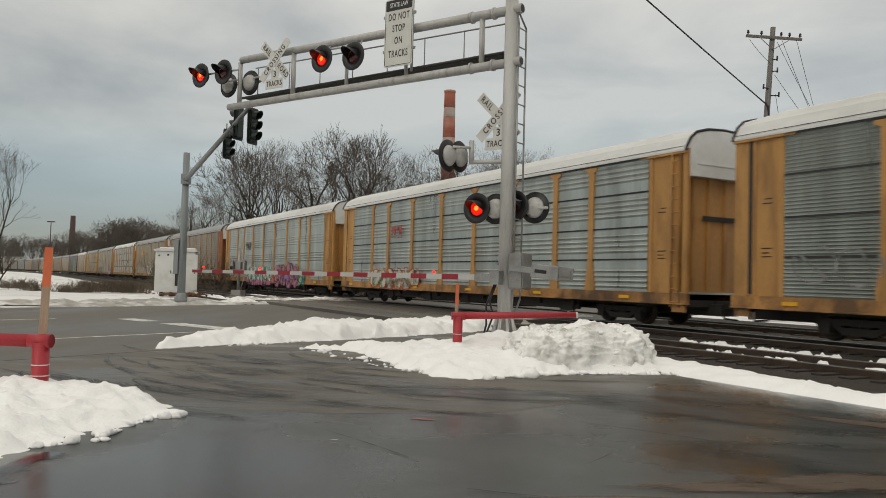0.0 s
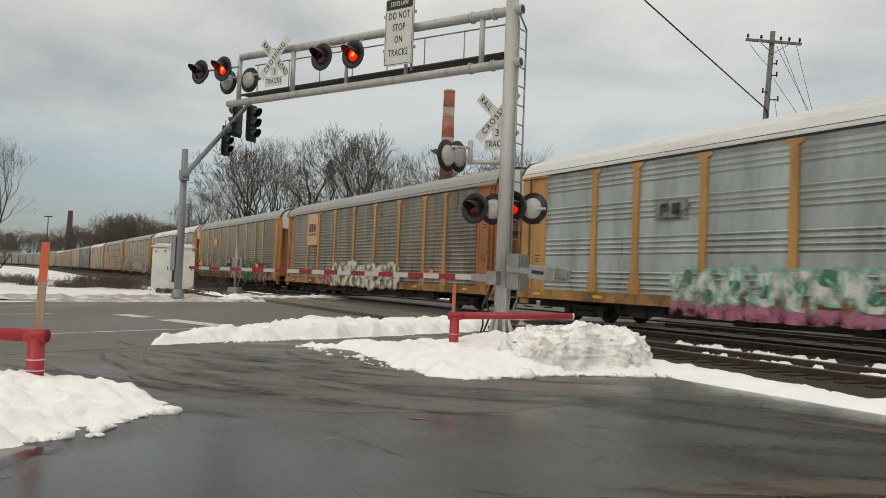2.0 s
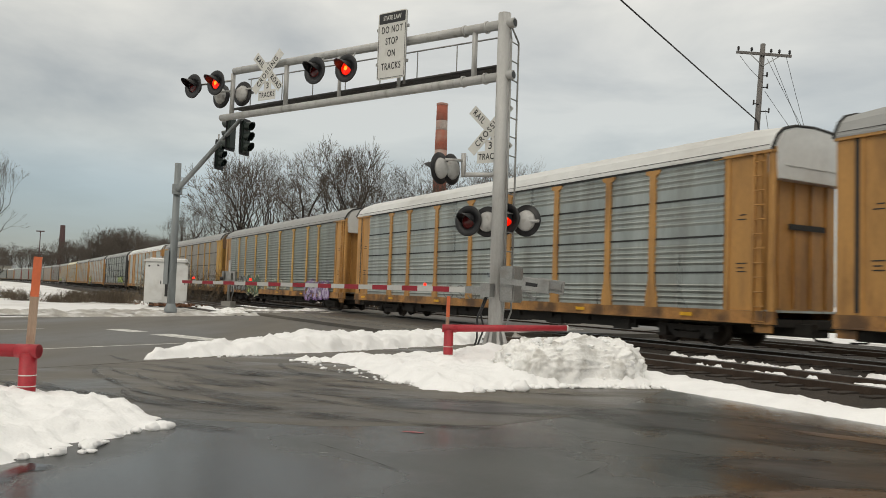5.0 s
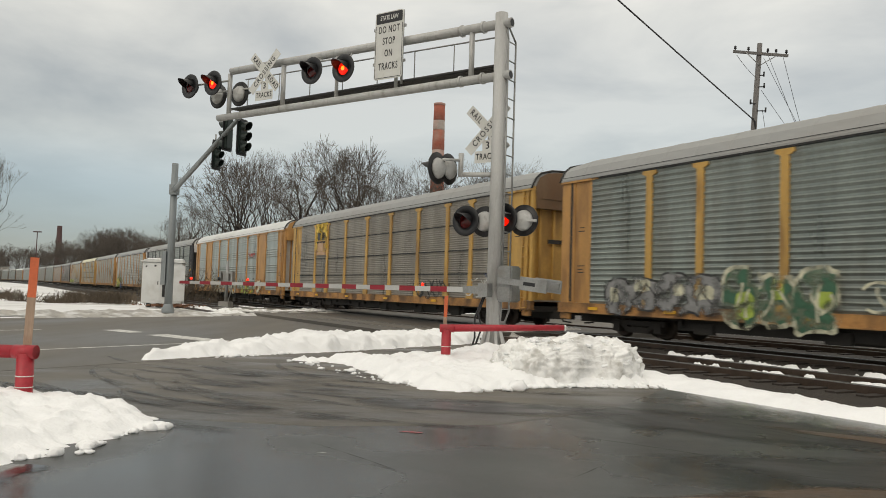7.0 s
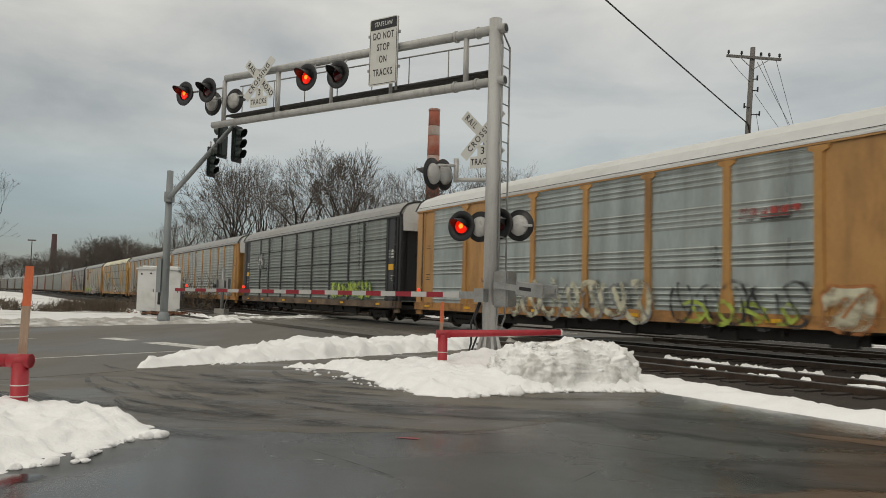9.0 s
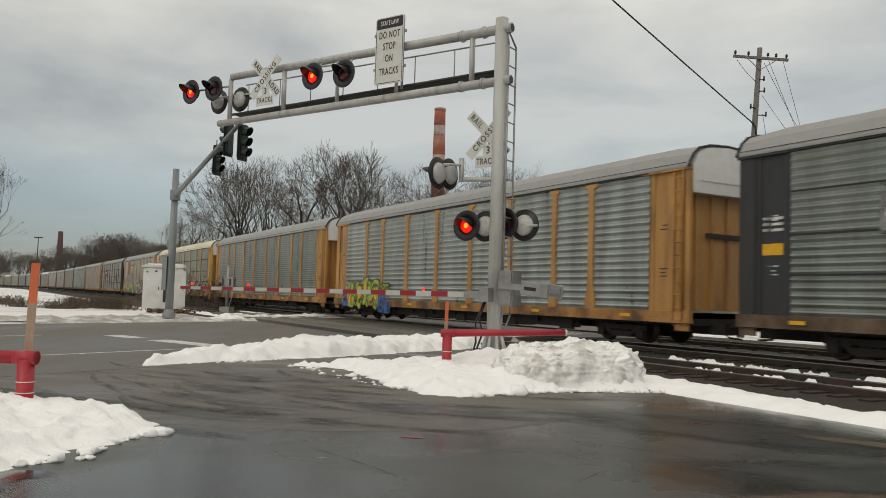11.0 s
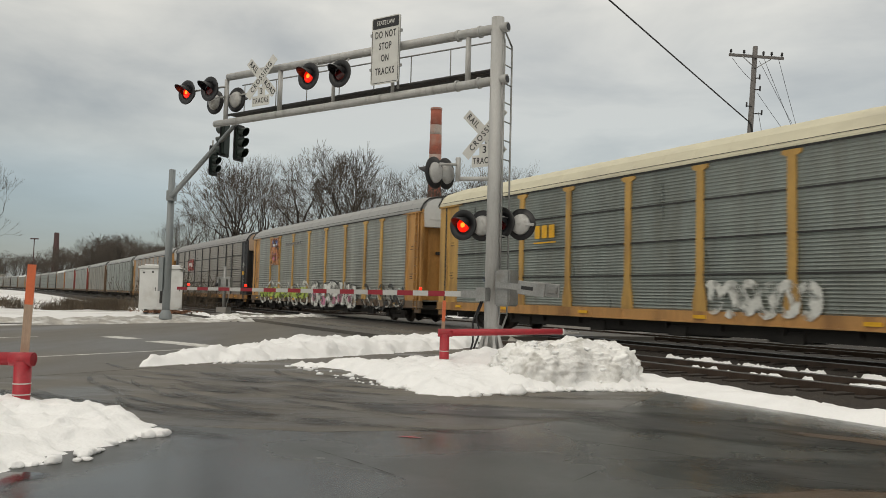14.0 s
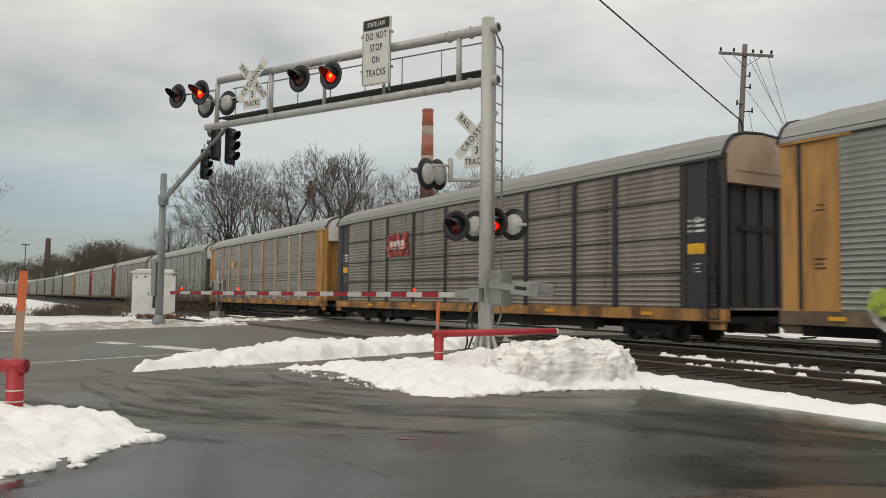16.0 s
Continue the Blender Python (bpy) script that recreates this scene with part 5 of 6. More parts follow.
def corner_mesh(width):
    def make():
        bm = bmesh.new()
        box(bm, (0, 0, 0), (0.15, width, PANEL_Z1 - PANEL_Z0 + 0.06))
        bmesh.ops.bevel(bm, geom=[e for e in bm.edges if abs(e.verts[0].co.z - e.verts[1].co.z) > 1], offset=0.02, segments=1, affect="EDGES")
        return bm
    return ("corner", width), make


def bracket_mesh():
    bm = bmesh.new()
    box(bm, (0, -0.05, PANEL_Z1 - 0.02), (3.18, 1.95, 0.14))
    return bm


def gable_mesh():
    bm = bmesh.new()
    outline = [(-1.40, 4.62), (1.40, 4.62), (1.45, 5.40), (1.26, 5.78), (0.9, 5.96), (0, 6.06), (-0.9, 5.96), (-1.26, 5.78), (-1.45, 5.40)]
    a, b = [bm.verts.new((x, -0.28, z)) for x, z in outline], [bm.verts.new((x, 0.05, z)) for x, z in outline]
    bm.faces.new(a), bm.faces.new(b[::-1])
    for i in range(len(outline)):
        j = (i + 1) % len(outline)
        bm.faces.new((a[i], a[j], b[j], b[i]))
    box(bm, (0, 0.06, 5.0), (2.3, 0.03, 0.05))
    return bm


def door_mesh():
    bm = bmesh.new()
    h = PANEL_Z1 - PANEL_Z0
    box(bm, (0, 0, h / 2), (2.75, 0.05, h))
    return bm


def door_rib_mesh():
    bm = bmesh.new()
    box(bm, (0, 0.05, (PANEL_Z1 - PANEL_Z0) / 2), (0.10, 0.08, (PANEL_Z1 - PANEL_Z0) * 0.96))
    return bm


def sill_mesh():
    bm = bmesh.new()
    for x in (-1.5, 1.5):
        box(bm, (x, 0, (SILL_Z + PANEL_Z0) / 2), (0.16, BODY + 0.05, PANEL_Z0 - SILL_Z - 0.01))
        box(bm, (x, 0, SILL_Z + 0.02), (0.26, BODY, 0.04))
        y = -BODY / 2 + 0.6
        while y < BODY / 2:
            box(bm, (x * 1.045, y, SILL_Z + 0.17), (0.05, 0.06, 0.26))
            y += 1.45
        for y in (-BODY / 2 + 0.3, BODY / 2 - 0.3):
            box(bm, (x, y, SILL_Z - 0.12), (0.08, 0.5, 0.2))
    return bm


def under_mesh():
    bm = bmesh.new()
    box(bm, (0, 0, 0.86), (2.7, BODY - 0.4, 0.2))
    box(bm, (0, 0, 0.68), (0.7, BODY + 0.5, 0.34))
    for y in (-4, -1, 2.5):
        box(bm, (-0.8, y, 0.62), (0.6, 1.3, 0.4))
    tube(bm, (0.7, 1.0, 0.6), (0.7, 3.2, 0.6), 0.25, None, 12)
    y = -8.0
    while y < 8.1:
        box(bm, (0, y, 0.72), (2.8, 0.12, 0.2))
        y += 2.0
    return bm


def bogie_mesh():
    bm = bmesh.new()
    for x in (-0.98, 0.98):
        box(bm, (x, 0, 0.60), (0.16, 2.35, 0.16))
        box(bm, (x, 0, 0.38), (0.16, 0.95, 0.18))
        for k in (-1, 1):
            box(bm, (x, k * 0.62, 0.50), (0.15, 0.5, 0.14), pose(0, 0, 0, k * 32))
            box(bm, (x * 1.03, k * 0.90, 0.46), (0.22, 0.30, 0.30))
        for k in (-0.2, 0, 0.2):
            tube(bm, (x, k, 0.42), (x, k, 0.62), 0.07, None, 8)
    box(bm, (0, 0, 0.55), (1.9, 0.36, 0.28))
    return bm


def wheel_mesh():
    bm = bmesh.new()
    for x in (-0.75, 0.75):
        lathe(bm, [(0, -0.05), (0.11, -0.07), (0.13, -0.02), (0.34, -0.01), (0.37, -0.065), (0.42, -0.065), (0.425, 0.05), (0.455, 0.06), (0.455, 0.085), (0.36, 0.08), (0.30, 0.02), (0, 0.05)],
              Matrix.Translation((x, 0, 0.565)) @ pose(0, 0, 0, 0, 90 if x < 0 else -90, 0), 22)
    tube(bm, (-0.8, 0, 0.565), (0.8, 0, 0.565), 0.075, None, 10)
    return bm


def coupler_mesh():
    bm = bmesh.new()
    box(bm, (0, 0.25, 0.86), (0.22, 0.9, 0.2))
    box(bm, (0, 0.78, 0.86), (0.32, 0.26, 0.28))
    path_tube(bm, [(0.25, 0.1, 0.75), (0.3, 0.4, 0.45), (0.22, 0.8, 0.42)], 0.03)
    path_tube(bm, [(-0.9, 0.0, 0.8), (-0.9, 0.3, 0.72), (-0.3, 0.45, 0.72), (0.4, 0.5, 0.74)], 0.022)
    return bm


def ladder_mesh():
    bm = bmesh.new()
    for y in (-0.17, 0.17):
        tube(bm, (0, y, 0.75), (0, y, 5.3), 0.02, None, 5)
    z = 0.9
    while z < 5.3:
        tube(bm, (0, -0.17, z), (0, 0.17, z), 0.018, None, 5)
        z += 0.38
    return bm


def arch_mesh():
    """Dark rubber edge round the end of the roof."""
    bm = bmesh.new()
    prof = [(-1.62, 5.36), (-1.57, 5.49), (-1.43, 5.74), (-1.19, 5.94), (-0.7, 6.07), (0, 6.11), (0.7, 6.07), (1.19, 5.94), (1.43, 5.74), (1.57, 5.49), (1.62, 5.36)]
    path_tube(bm, [(x, 0, z) for x, z in prof], 0.045, 5)
    return bm


def roof_line_mesh():
    bm = bmesh.new()
    tube(bm, (-1.592, -BODY / 2 + 0.1, 5.49), (-1.592, BODY / 2 - 0.1, 5.49), 0.009, None, 5)
    return bm


def door_slot_shade_mesh():
    bm = bmesh.new()
    box(bm, (0, 0, 0), (1.5, 0.03, 0.15))
    return bm


def end_gap_shade_mesh():
    bm = bmesh.new()
    box(bm, (0, 0, 0), (0.02, 0.10, PANEL_Z1 - PANEL_Z0 - 0.1))
    return bm


def skirt_mesh():
    bm = bmesh.new()
    for x in (-1.2, 1.2):
        box(bm, (x, 0, 0.66), (0.12, 16.4, 0.36))
        for y in (-7.6, -4.2, -0.4, 3.1, 7.2):
            box(bm, (x * 1.05, y, 0.56), (0.14, 0.7, 0.30))
    return bm


def far_side_mesh():
    bm = bmesh.new()
    box(bm, (1.5, 0, (PANEL_Z0 + PANEL_Z1) / 2), (0.06, BODY - 3.6, PANEL_Z1 - PANEL_Z0))
    y = -11.6
    while y < 11.7:
        box(bm, (1.56, y, (PANEL_Z0 + PANEL_Z1) / 2), (0.08, 0.2, PANEL_Z1 - PANEL_Z0))
        y += 2.9
    box(bm, (0, 0, PANEL_Z0), (2.9, BODY - 0.4, 0.06))
    return bm


def stroke(bm, pts, w, x, rng):
    prev = None
    for i, p in enumerate(pts):
        a, b = pts[max(0, i - 1)], pts[min(len(pts) - 1, i + 1)]
        dy, dz = b[0] - a[0], b[1] - a[1]
        n = math.hypot(dy, dz) or 1
        k = w * rng.uniform(0.8, 1.15) / 2
        q = (bm.verts.new((x, p[0] - dz / n * k, p[1] + dy / n * k)), bm.verts.new((x, p[0] + dz / n * k, p[1] - dy / n * k)))
        if prev:
            bm.faces.new((prev[0], q[0], q[1], prev[1]))
        prev = q


def bezier(a, b, c, n=7):
    return [((1 - t) ** 2 * a[0] + 2 * t * (1 - t) * b[0] + t * t * c[0], (1 - t) ** 2 * a[1] + 2 * t * (1 - t) * b[1] + t * t * c[1]) for t in (i / n for i in range(n + 1))]


def blob(cy, cz, w, h, x, seed, grow=0.0):
    """A swollen letter-like shape, flat on the car's side."""
    bm = bmesh.new()
    mid, ring = bm.verts.new((x, cy, cz)), []
    n = 22
    for i in range(n):
        a = 2 * math.pi * i / n
        c, s = math.cos(a), math.sin(a)
        wob = 1 + 0.22 * noise.noise(Vector((c * 1.6 + seed * 3.1, s * 1.6, seed * 1.7))) + 0.10 * noise.noise(Vector((c * 4, s * 4 + seed, 5)))
        ring.append(bm.verts.new((x, cy + (math.copysign(abs(c) ** 0.65, c) * w / 2) * wob + math.copysign(grow, c), cz + (math.copysign(abs(s) ** 0.6, s) * h / 2) * wob + math.copysign(grow, s) * abs(s) ** 0.3)))
    for i in range(n):
        bm.faces.new((mid, ring[i], ring[(i + 1) % n]))
    return bm


SPRAY_WORDS = {"dkgreen": "dark green", "tanpatch": "tan", "marker": "yellow"}


def graffiti(root, ya, yb, za, zb, letters, fill, edge, seed, extra=None, line=0.09):
    """Sprayed swollen letters of no legible word from ya to yb along the near side, each with outline, bars and highlights."""
    rng = random.Random(seed)
    base = -HALF_W - 0.100
    w, height = abs(yb - ya) / letters, zb - za
    low = min(ya, yb)
    for i in range(letters):
        cy, cz = low + w * (i + 0.5), (za + zb) / 2 + height * rng.uniform(-0.06, 0.06)
        ww, hh = w * rng.uniform(1.0, 1.25), height * rng.uniform(0.82, 1.0)
        x = base - 0.003 * (i % 3)
        if fill:
            letter = part("graffiti", blob(cy, cz, ww - line, hh - line, x - 0.012, seed + i), SPRAY[fill], root, "%s spray-painted graffiti letter" % SPRAY_WORDS.get(fill, fill))
            part("outline", blob(cy, cz, ww - line, hh - line, x - 0.002, seed + i, line), SPRAY[edge], letter, "%s sprayed outline" % SPRAY_WORDS.get(edge, edge))
            for k in range(rng.choice((2, 3))):
                py, lean = cy + ww * rng.uniform(-0.32, 0.32), rng.uniform(-0.2, 0.2) * ww
                lines = bmesh.new()
                stroke(lines, bezier((py - lean, cz - hh * rng.uniform(0.1, 0.4)), (py + rng.uniform(-0.3, 0.3) * ww, cz), (py + lean, cz + hh * rng.uniform(0.1, 0.4)), 7), line * 0.9, x - 0.024 - 0.001 * k, rng)
                part("inner_line", lines, SPRAY[edge], letter)
            if extra:
                part("highlight", blob(cy + ww * rng.uniform(-0.2, 0.2), cz + hh * rng.uniform(-0.25, 0.25), ww * rng.uniform(0.3, 0.5), hh * rng.uniform(0.25, 0.5), x - 0.018, seed + i + 40), SPRAY[extra], letter,
                     "%s sprayed highlight" % SPRAY_WORDS.get(extra, extra))
        else:
            a0, turn = rng.uniform(0.3, 1.2), rng.choice((-1, 1))
            arc = [(cy + ww * 0.42 * math.cos(a0 + turn * 4.9 * k / 12), cz + hh * 0.45 * math.sin(a0 + turn * 4.9 * k / 12)) for k in range(13)]
            lines = bmesh.new()
            stroke(lines, arc, line, x, rng)
            stroke(lines, bezier((cy - ww * 0.3, cz - hh * rng.uniform(0.3, 0.45)), (cy + rng.uniform(-0.4, 0.4) * ww, cz), (cy + ww * rng.uniform(-0.1, 0.4), cz + hh * rng.uniform(0.2, 0.45)), 8), line, x - 0.004, rng)
            part("graffiti", lines, SPRAY[edge], root, "%s sprayed graffiti line" % SPRAY_WORDS.get(edge, edge))


def shield(root, y, z, w, h, top_key, low_key):
    """A plain shield-shaped emblem in two colours."""
    for z0, z1, key, x in ((0.02, 0.5, top_key, -HALF_W - 0.104), (-0.5, 0.02, low_key, -HALF_W - 0.104)):
        bm = bmesh.new()
        pts = [(-0.5, z0), (0.5, z0), (0.5, z1), (-0.5, z1)] if z0 > -0.4 else [(-0.42, z0 + 0.12), (0, z0), (0.42, z0 + 0.12), (0.5, z1), (-0.5, z1)]
        vs = [bm.verts.new((x, y + a * w, z + b * h)) for a, b in pts]
        bm.faces.new(vs)
        part("emblem", bm, SPRAY[key], root, "half of a plain painted shield emblem")
    bm = bmesh.new()
    box(bm, (-HALF_W - 0.108, y, z + 0.27 * h), (0.006, w * 0.75, h * 0.10))
    part("marking_bar", bm, SPRAY["white"], root, "plain bar of a marking")


def marking(root, y, z, w, h, patch, ink, bars, seed):
    """A lettered panel drawn as plain bars on its patch."""
    x = -HALF_W - 0.10
    if patch:
        bm = bmesh.new()
        box(bm, (x + 0.03, y, z), (0.06, w, h))
        part("marking_panel", bm, SPRAY[patch], root, "plain painted marking panel")
    rng = random.Random(seed)
    bm = bmesh.new()
    tall = bool(patch) and h > 0.9
    for r in range(1):
        zz = z + (h * 0.05 if tall else 0.06 * h)
        for k in range(bars):
            yy = y - w * 0.36 + w * 0.72 * (k + 0.5) / bars
            hh = h * (0.26 if tall else 0.55)
            box(bm, (x - 0.012, yy, zz), (0.012, w * 0.72 / bars * 0.72, hh))
            part("marking_bar", bm, SPRAY[ink], root, "plain bar of a marking")
            bm = bmesh.new()
    box(bm, (x - 0.012, y, z - h * (0.16 if tall else 0.40)), (0.012, w * 0.74, h * 0.06))
    part("marking_bar", bm, SPRAY[ink], root, "plain bar of a marking")


# roof, panels, posts, ends, bays, ribs, seams, then markings and graffiti
Y, G, TN, BK = "yellow", "gold", "tan", "black"
CARS = [
    ("white_roof", "grey", Y, Y, 44, True), ("white_roof", "light", Y, Y, 20, True), ("white_roof", "light", Y, Y, 20, False), ("grey_roof", "brown", Y, "rust", 24, False),
    ("grey_roof", "brown", G, Y, 24, False), ("white_roof", "silver", Y, Y, 20, True), ("grey_roof", "grey", G, Y, 24, False), ("grey_roof", "warm", G, G, 44, True),
    ("white_roof", "light", Y, TN, 20, False), ("grey_roof", "grey", BK, BK, 21, True), ("grey_roof", "silver", Y, Y, 18, False), ("grey_roof", "grey", Y, Y, 30, False),
    ("cream_roof", "grey", G, G, 44, True), ("grey_roof", "dull", G, Y, 30, False), ("dark_roof", "warm", BK, BK, 28, True), ("grey_roof", "warm", "pale", Y, 20, False),
    ("grey_roof", "grey", "grey", "grey", 20, False), ("grey_roof", "brown", "grime", "grime", 20, False), ("grey_roof", "dull", "red", "red", 20, False), ("grey_roof", "silver", "red", "red", 20, False),
    ("white_roof", "brown", Y, Y, 20, False), ("grey_roof", "grey", BK, BK, 20, True)]
POSTS = [-11.85, -9.15, -7.15, -4.4, -1.45, 1.45, 4.4, 7.15, 9.15, 11.85]
ROOF_WORDS = dict(white_roof="white", grey_roof="grey", cream_roof="cream", dark_roof="dark grey")
TRAIN = []


def rack_car(k):
    roof, panel, post, end, ribs, seams = CARS[k] if k < len(CARS) else (("grey_roof", "dull", "grime", "grime", 20, False), ("white_roof", "brown", Y, Y, 20, False), ("grey_roof", "grey", "grime", "grime", 20, True),
                                                                        ("grey_roof", "brown", BK, BK, 20, True))[k % 4]
    words = {"yellow": "orange-yellow", "gold": "yellow", "rust": "rusty orange", "grime": "grimy brown", "sill_yellow": "rusty yellow"}
    c = thing("autorack_car", "%s-roofed railway car carrier, corrugated grey sides and %s ends" % (ROOF_WORDS[roof], words.get(end, end)), "railway car", group="cars of the passing train")
    part("roof", ("roof", roof_mesh), P[roof], c)
    part("roof_edge_line", ("roof_line", roof_line_mesh), SEAM_GAP, c, "dark joint along the roof edge")
    for i in range(len(POSTS) - 1):
        y = (POSTS[i] + POSTS[i + 1]) / 2
        flat = k == 8 and i in (1, 7)
        key, make = panel_mesh(POSTS[i + 1] - POSTS[i] - 0.02, 0 if flat else ribs, seams)
        part("side_panel", (key, make), P["tan" if flat else panel], c, "flat orange-tan panel" if flat else "", at=(-HALF_W, y, PANEL_Z0))
    for y in POSTS[1:-1]:
        part("side_post", post_mesh("thin" if post in (BK, "grey") else "wide"), P[post if k < 16 else "dull"], c, at=(-HALF_W, y, PANEL_Z0))
    if seams:
        for z in (0.24, 0.48, 0.74):
            part("seam", (("seam",), lambda: seam_mesh()), SEAM_GAP, c, at=(-HALF_W - 0.02, 0, PANEL_Z0 + z * (PANEL_Z1 - PANEL_Z0)))
    # car 8: a tan rail; elsewhere shade under the eave as a dark strip
    part("eave_gap", (("eave_gap",), lambda: eave_mesh()), P["tan"] if k == 8 else SEAM_GAP, c, "strip below the roof edge, standing for eave shade and rail", at=(-HALF_W - 0.045, 0, 5.335))
    part("far_side_wall", ("far_side", far_side_mesh), P[panel], c)
    for sgn in (1, -1):
        turn = pose(0, 0, 0, 0, 0, 0 if sgn > 0 else 180)
        part("end_bay", ("end_bay", end_mesh), P[end], c, at=turn @ Matrix.Translation((0, BODY / 2 - 0.92, 0)))
        for y, w in ((11.94, 0.16), (13.20, 0.46) if sgn > 0 else (13.34, 0.18), (12.80, 0.10)):
            part("corner_post", corner_mesh(w), P[end], c, at=(-1.46, sgn * y, (PANEL_Z0 + PANEL_Z1) / 2 - 0.01))
        if sgn > 0:
            # dark strip laid on the end bay for the shade in the gap
            part("end_slot", ("end_slot", end_gap_shade_mesh), SEAM_GAP, c, "dark strip for the shaded upright gap beside the end post", at=(-1.525, 12.905, (PANEL_Z0 + PANEL_Z1) / 2))
        part("roof_arch", ("arch", arch_mesh), SEAM_GAP, c, "dark edge round the roof end", at=(0, sgn * BODY / 2, 0))
        part("top_bracket", ("top_bracket", bracket_mesh), P[end], c, at=turn @ Matrix.Translation((0, BODY / 2 - 0.92, 0)))
        door = part("end_door", ("end_door", door_mesh), P["white_roof" if k == 8 else end], c, at=turn @ Matrix.Translation((0, BODY / 2 - 0.32, PANEL_Z0)))
        # raised bar, coloured like the shade inside a slot
        part("door_slot", ("door_slot", door_slot_shade_mesh), SEAM_GAP, door, "dark bar for the shaded slot in the end door", at=(0.1 * sgn, 0.10, 2.25))
        if k < 18:
            for x in (-1.0, -0.35, 0.35, 1.0):
                part("door_rib", ("door_rib", door_rib_mesh), P[end], door, at=(x, 0, 0))
        part("end_gable", ("gable", gable_mesh), P["grime" if k == 7 else "pale" if k == 14 else "tan" if k == 8 else "white_roof"], c, at=turn @ Matrix.Translation((0, BODY / 2 - 0.01, 0)))
        part("coupler", ("coupler", coupler_mesh), UNDER, c, at=turn @ Matrix.Translation((0, BODY / 2 - 0.05, 0)))
        if sgn < 0:
            part("ladder", ("ladder", ladder_mesh), P[end], c, at=(-HALF_W - 0.06, -13.05, 0))
        bogie = part("bogie", ("bogie", bogie_mesh), TRUCK, c, at=(0, sgn * 10.1, 0))
        for off in (-0.9, 0.9):
            part("wheelset", ("wheelset", wheel_mesh), WHEEL, bogie, at=(0, off, 0))
        if k < 17:
            for z, w, y in ((2.2, 0.3, 0), (2.3, 0.22, 0.03), (2.42, 0.34, 0), (3.6, 0.3, 0), (3.72, 0.2, -0.04)):
                part("stencil_bar", bar_mesh(w), SEAM_GAP if end != BK else SPRAY["white"], c, "small stencilled marking as a bar", at=(-1.495, sgn * 12.4 + y, z))
    if end == BK:
        for sgn in (1, -1):
            part("placard", bar_mesh(0.62, 0.30), SPRAY["marker"], c, "yellow placard on the black end", at=(-1.497, sgn * 12.4, 2.85))
            for z in (3.35, 3.50, 3.65):
                part("stencil_bar", bar_mesh(0.6, 0.07), SPRAY["white"], c, "small stencilled marking as a bar", at=(-1.497, sgn * 12.4, z))
    part("side_sill", ("sill", sill_mesh), P["sill_grime" if end in ("grey", "red") or k in (9, 13) or k > 16 else "sill_yellow" if k != 12 else "tan"], c)
    part("underframe", ("under", under_mesh), UNDER, c)
    part("side_skirt", ("skirt", skirt_mesh), UNDER, c, "black beam below the sill")
    for y in (-11.2, -6.5, -1.5, 3.5, 8.2, 11.6):
        part("reflector", (("reflector",), reflector_mesh), SPRAY["marker"], c, "yellow reflective strip", at=(-HALF_W - 0.09, y + 0.3 * (k % 3), SILL_Z + 0.17))
    TRAIN.append((c, k))
    return c


def seam_mesh():
    bm = bmesh.new()
    box(bm, (0, 0, 0), (0.03, BODY - 3.25, 0.05))
    return bm


def eave_mesh():
    bm = bmesh.new()
    box(bm, (0, 0, 0), (0.03, BODY - 3.25, 0.06))
    return bm


def reflector_mesh():
    bm = bmesh.new()
    box(bm, (0, 0, 0), (0.012, 0.45, 0.10))
    return bm


def bar_mesh(width, height=0.03):
    def make():
        bm = bmesh.new()
        box(bm, (0, 0, 0), (0.012, width, height))
        return bm
    return ("bar", width, height), make


cars = [rack_car(k) for k in range(33)]
M, Gf = marking, graffiti
# local y grows towards the tail of the train
Gf(cars[0], 8.0, 11.5, 1.4, 2.5, 3, None, "grey", 1, line=0.07)
M(cars[1], 6.0, 3.75, 1.9, 0.75, None, "red", 2, 1)
Gf(cars[1], 9.0, 3.4, 0.85, 1.9, 6, "cream", "red", 2, "teal", 0.07)
Gf(cars[2], -2.0, -7.5, 0.55, 2.25, 4, "pink", "black", 3, "violet", 0.06)
Gf(cars[2], 5.4, -1.2, 0.95, 2.05, 7, "white", "teal", 4, "green", 0.08)
Gf(cars[2], 5.6, -1.0, 0.62, 1.0, 5, "pink", "pink", 42)
Gf(cars[2], -7.4, -8.7, 0.7, 1.6, 2, "teal", "green", 41)
Gf(cars[2], -1.2, -2.1, 0.8, 1.5, 1, "orange", "red", 43)
M(cars[2], 5.6, 3.7, 1.3, 0.6, "grey", "black", 2, 2)
M(cars[3], 8.15, 4.25, 1.75, 2.0, "tanpatch", "black", 3, 3)
Gf(cars[3], 4.7, -4.7, 0.75, 2.25, 7, "cream", "grey", 5, "white", 0.07)
Gf(cars[3], 6.6, 4.5, 0.9, 1.8, 2, "pink", "pink", 51)
M(cars[4], 5.9, 4.0, 1.5, 0.9, None, "marker", 3, 4)
Gf(cars[4], -4.0, -8.4, 0.6, 2.4, 3, "green", "dkgreen", 6, "orange", 0.10)
Gf(cars[4], -6.0, -10.9, 0.65, 2.1, 4, "orange", "black", 61, "grey", 0.16)
Gf(cars[4], 1.4, -3.1, 1.0, 2.25, 4, None, "white", 7, line=0.24)
Gf(cars[4], 10.8, 4.2, 1.4, 2.1, 6, None, "white", 8, line=0.09)
Gf(cars[5], 3.5, -3.5, 1.1, 1.8, 7, None, "grey", 9, line=0.06)
Gf(cars[6], -7.2, -11.4, 0.65, 1.85, 4, "lilac", "violet", 10, "white", 0.10)
Gf(cars[6], 6.2, 2.9, 0.65, 2.2, 3, "dkgreen", "cream", 11, "lime", 0.10)
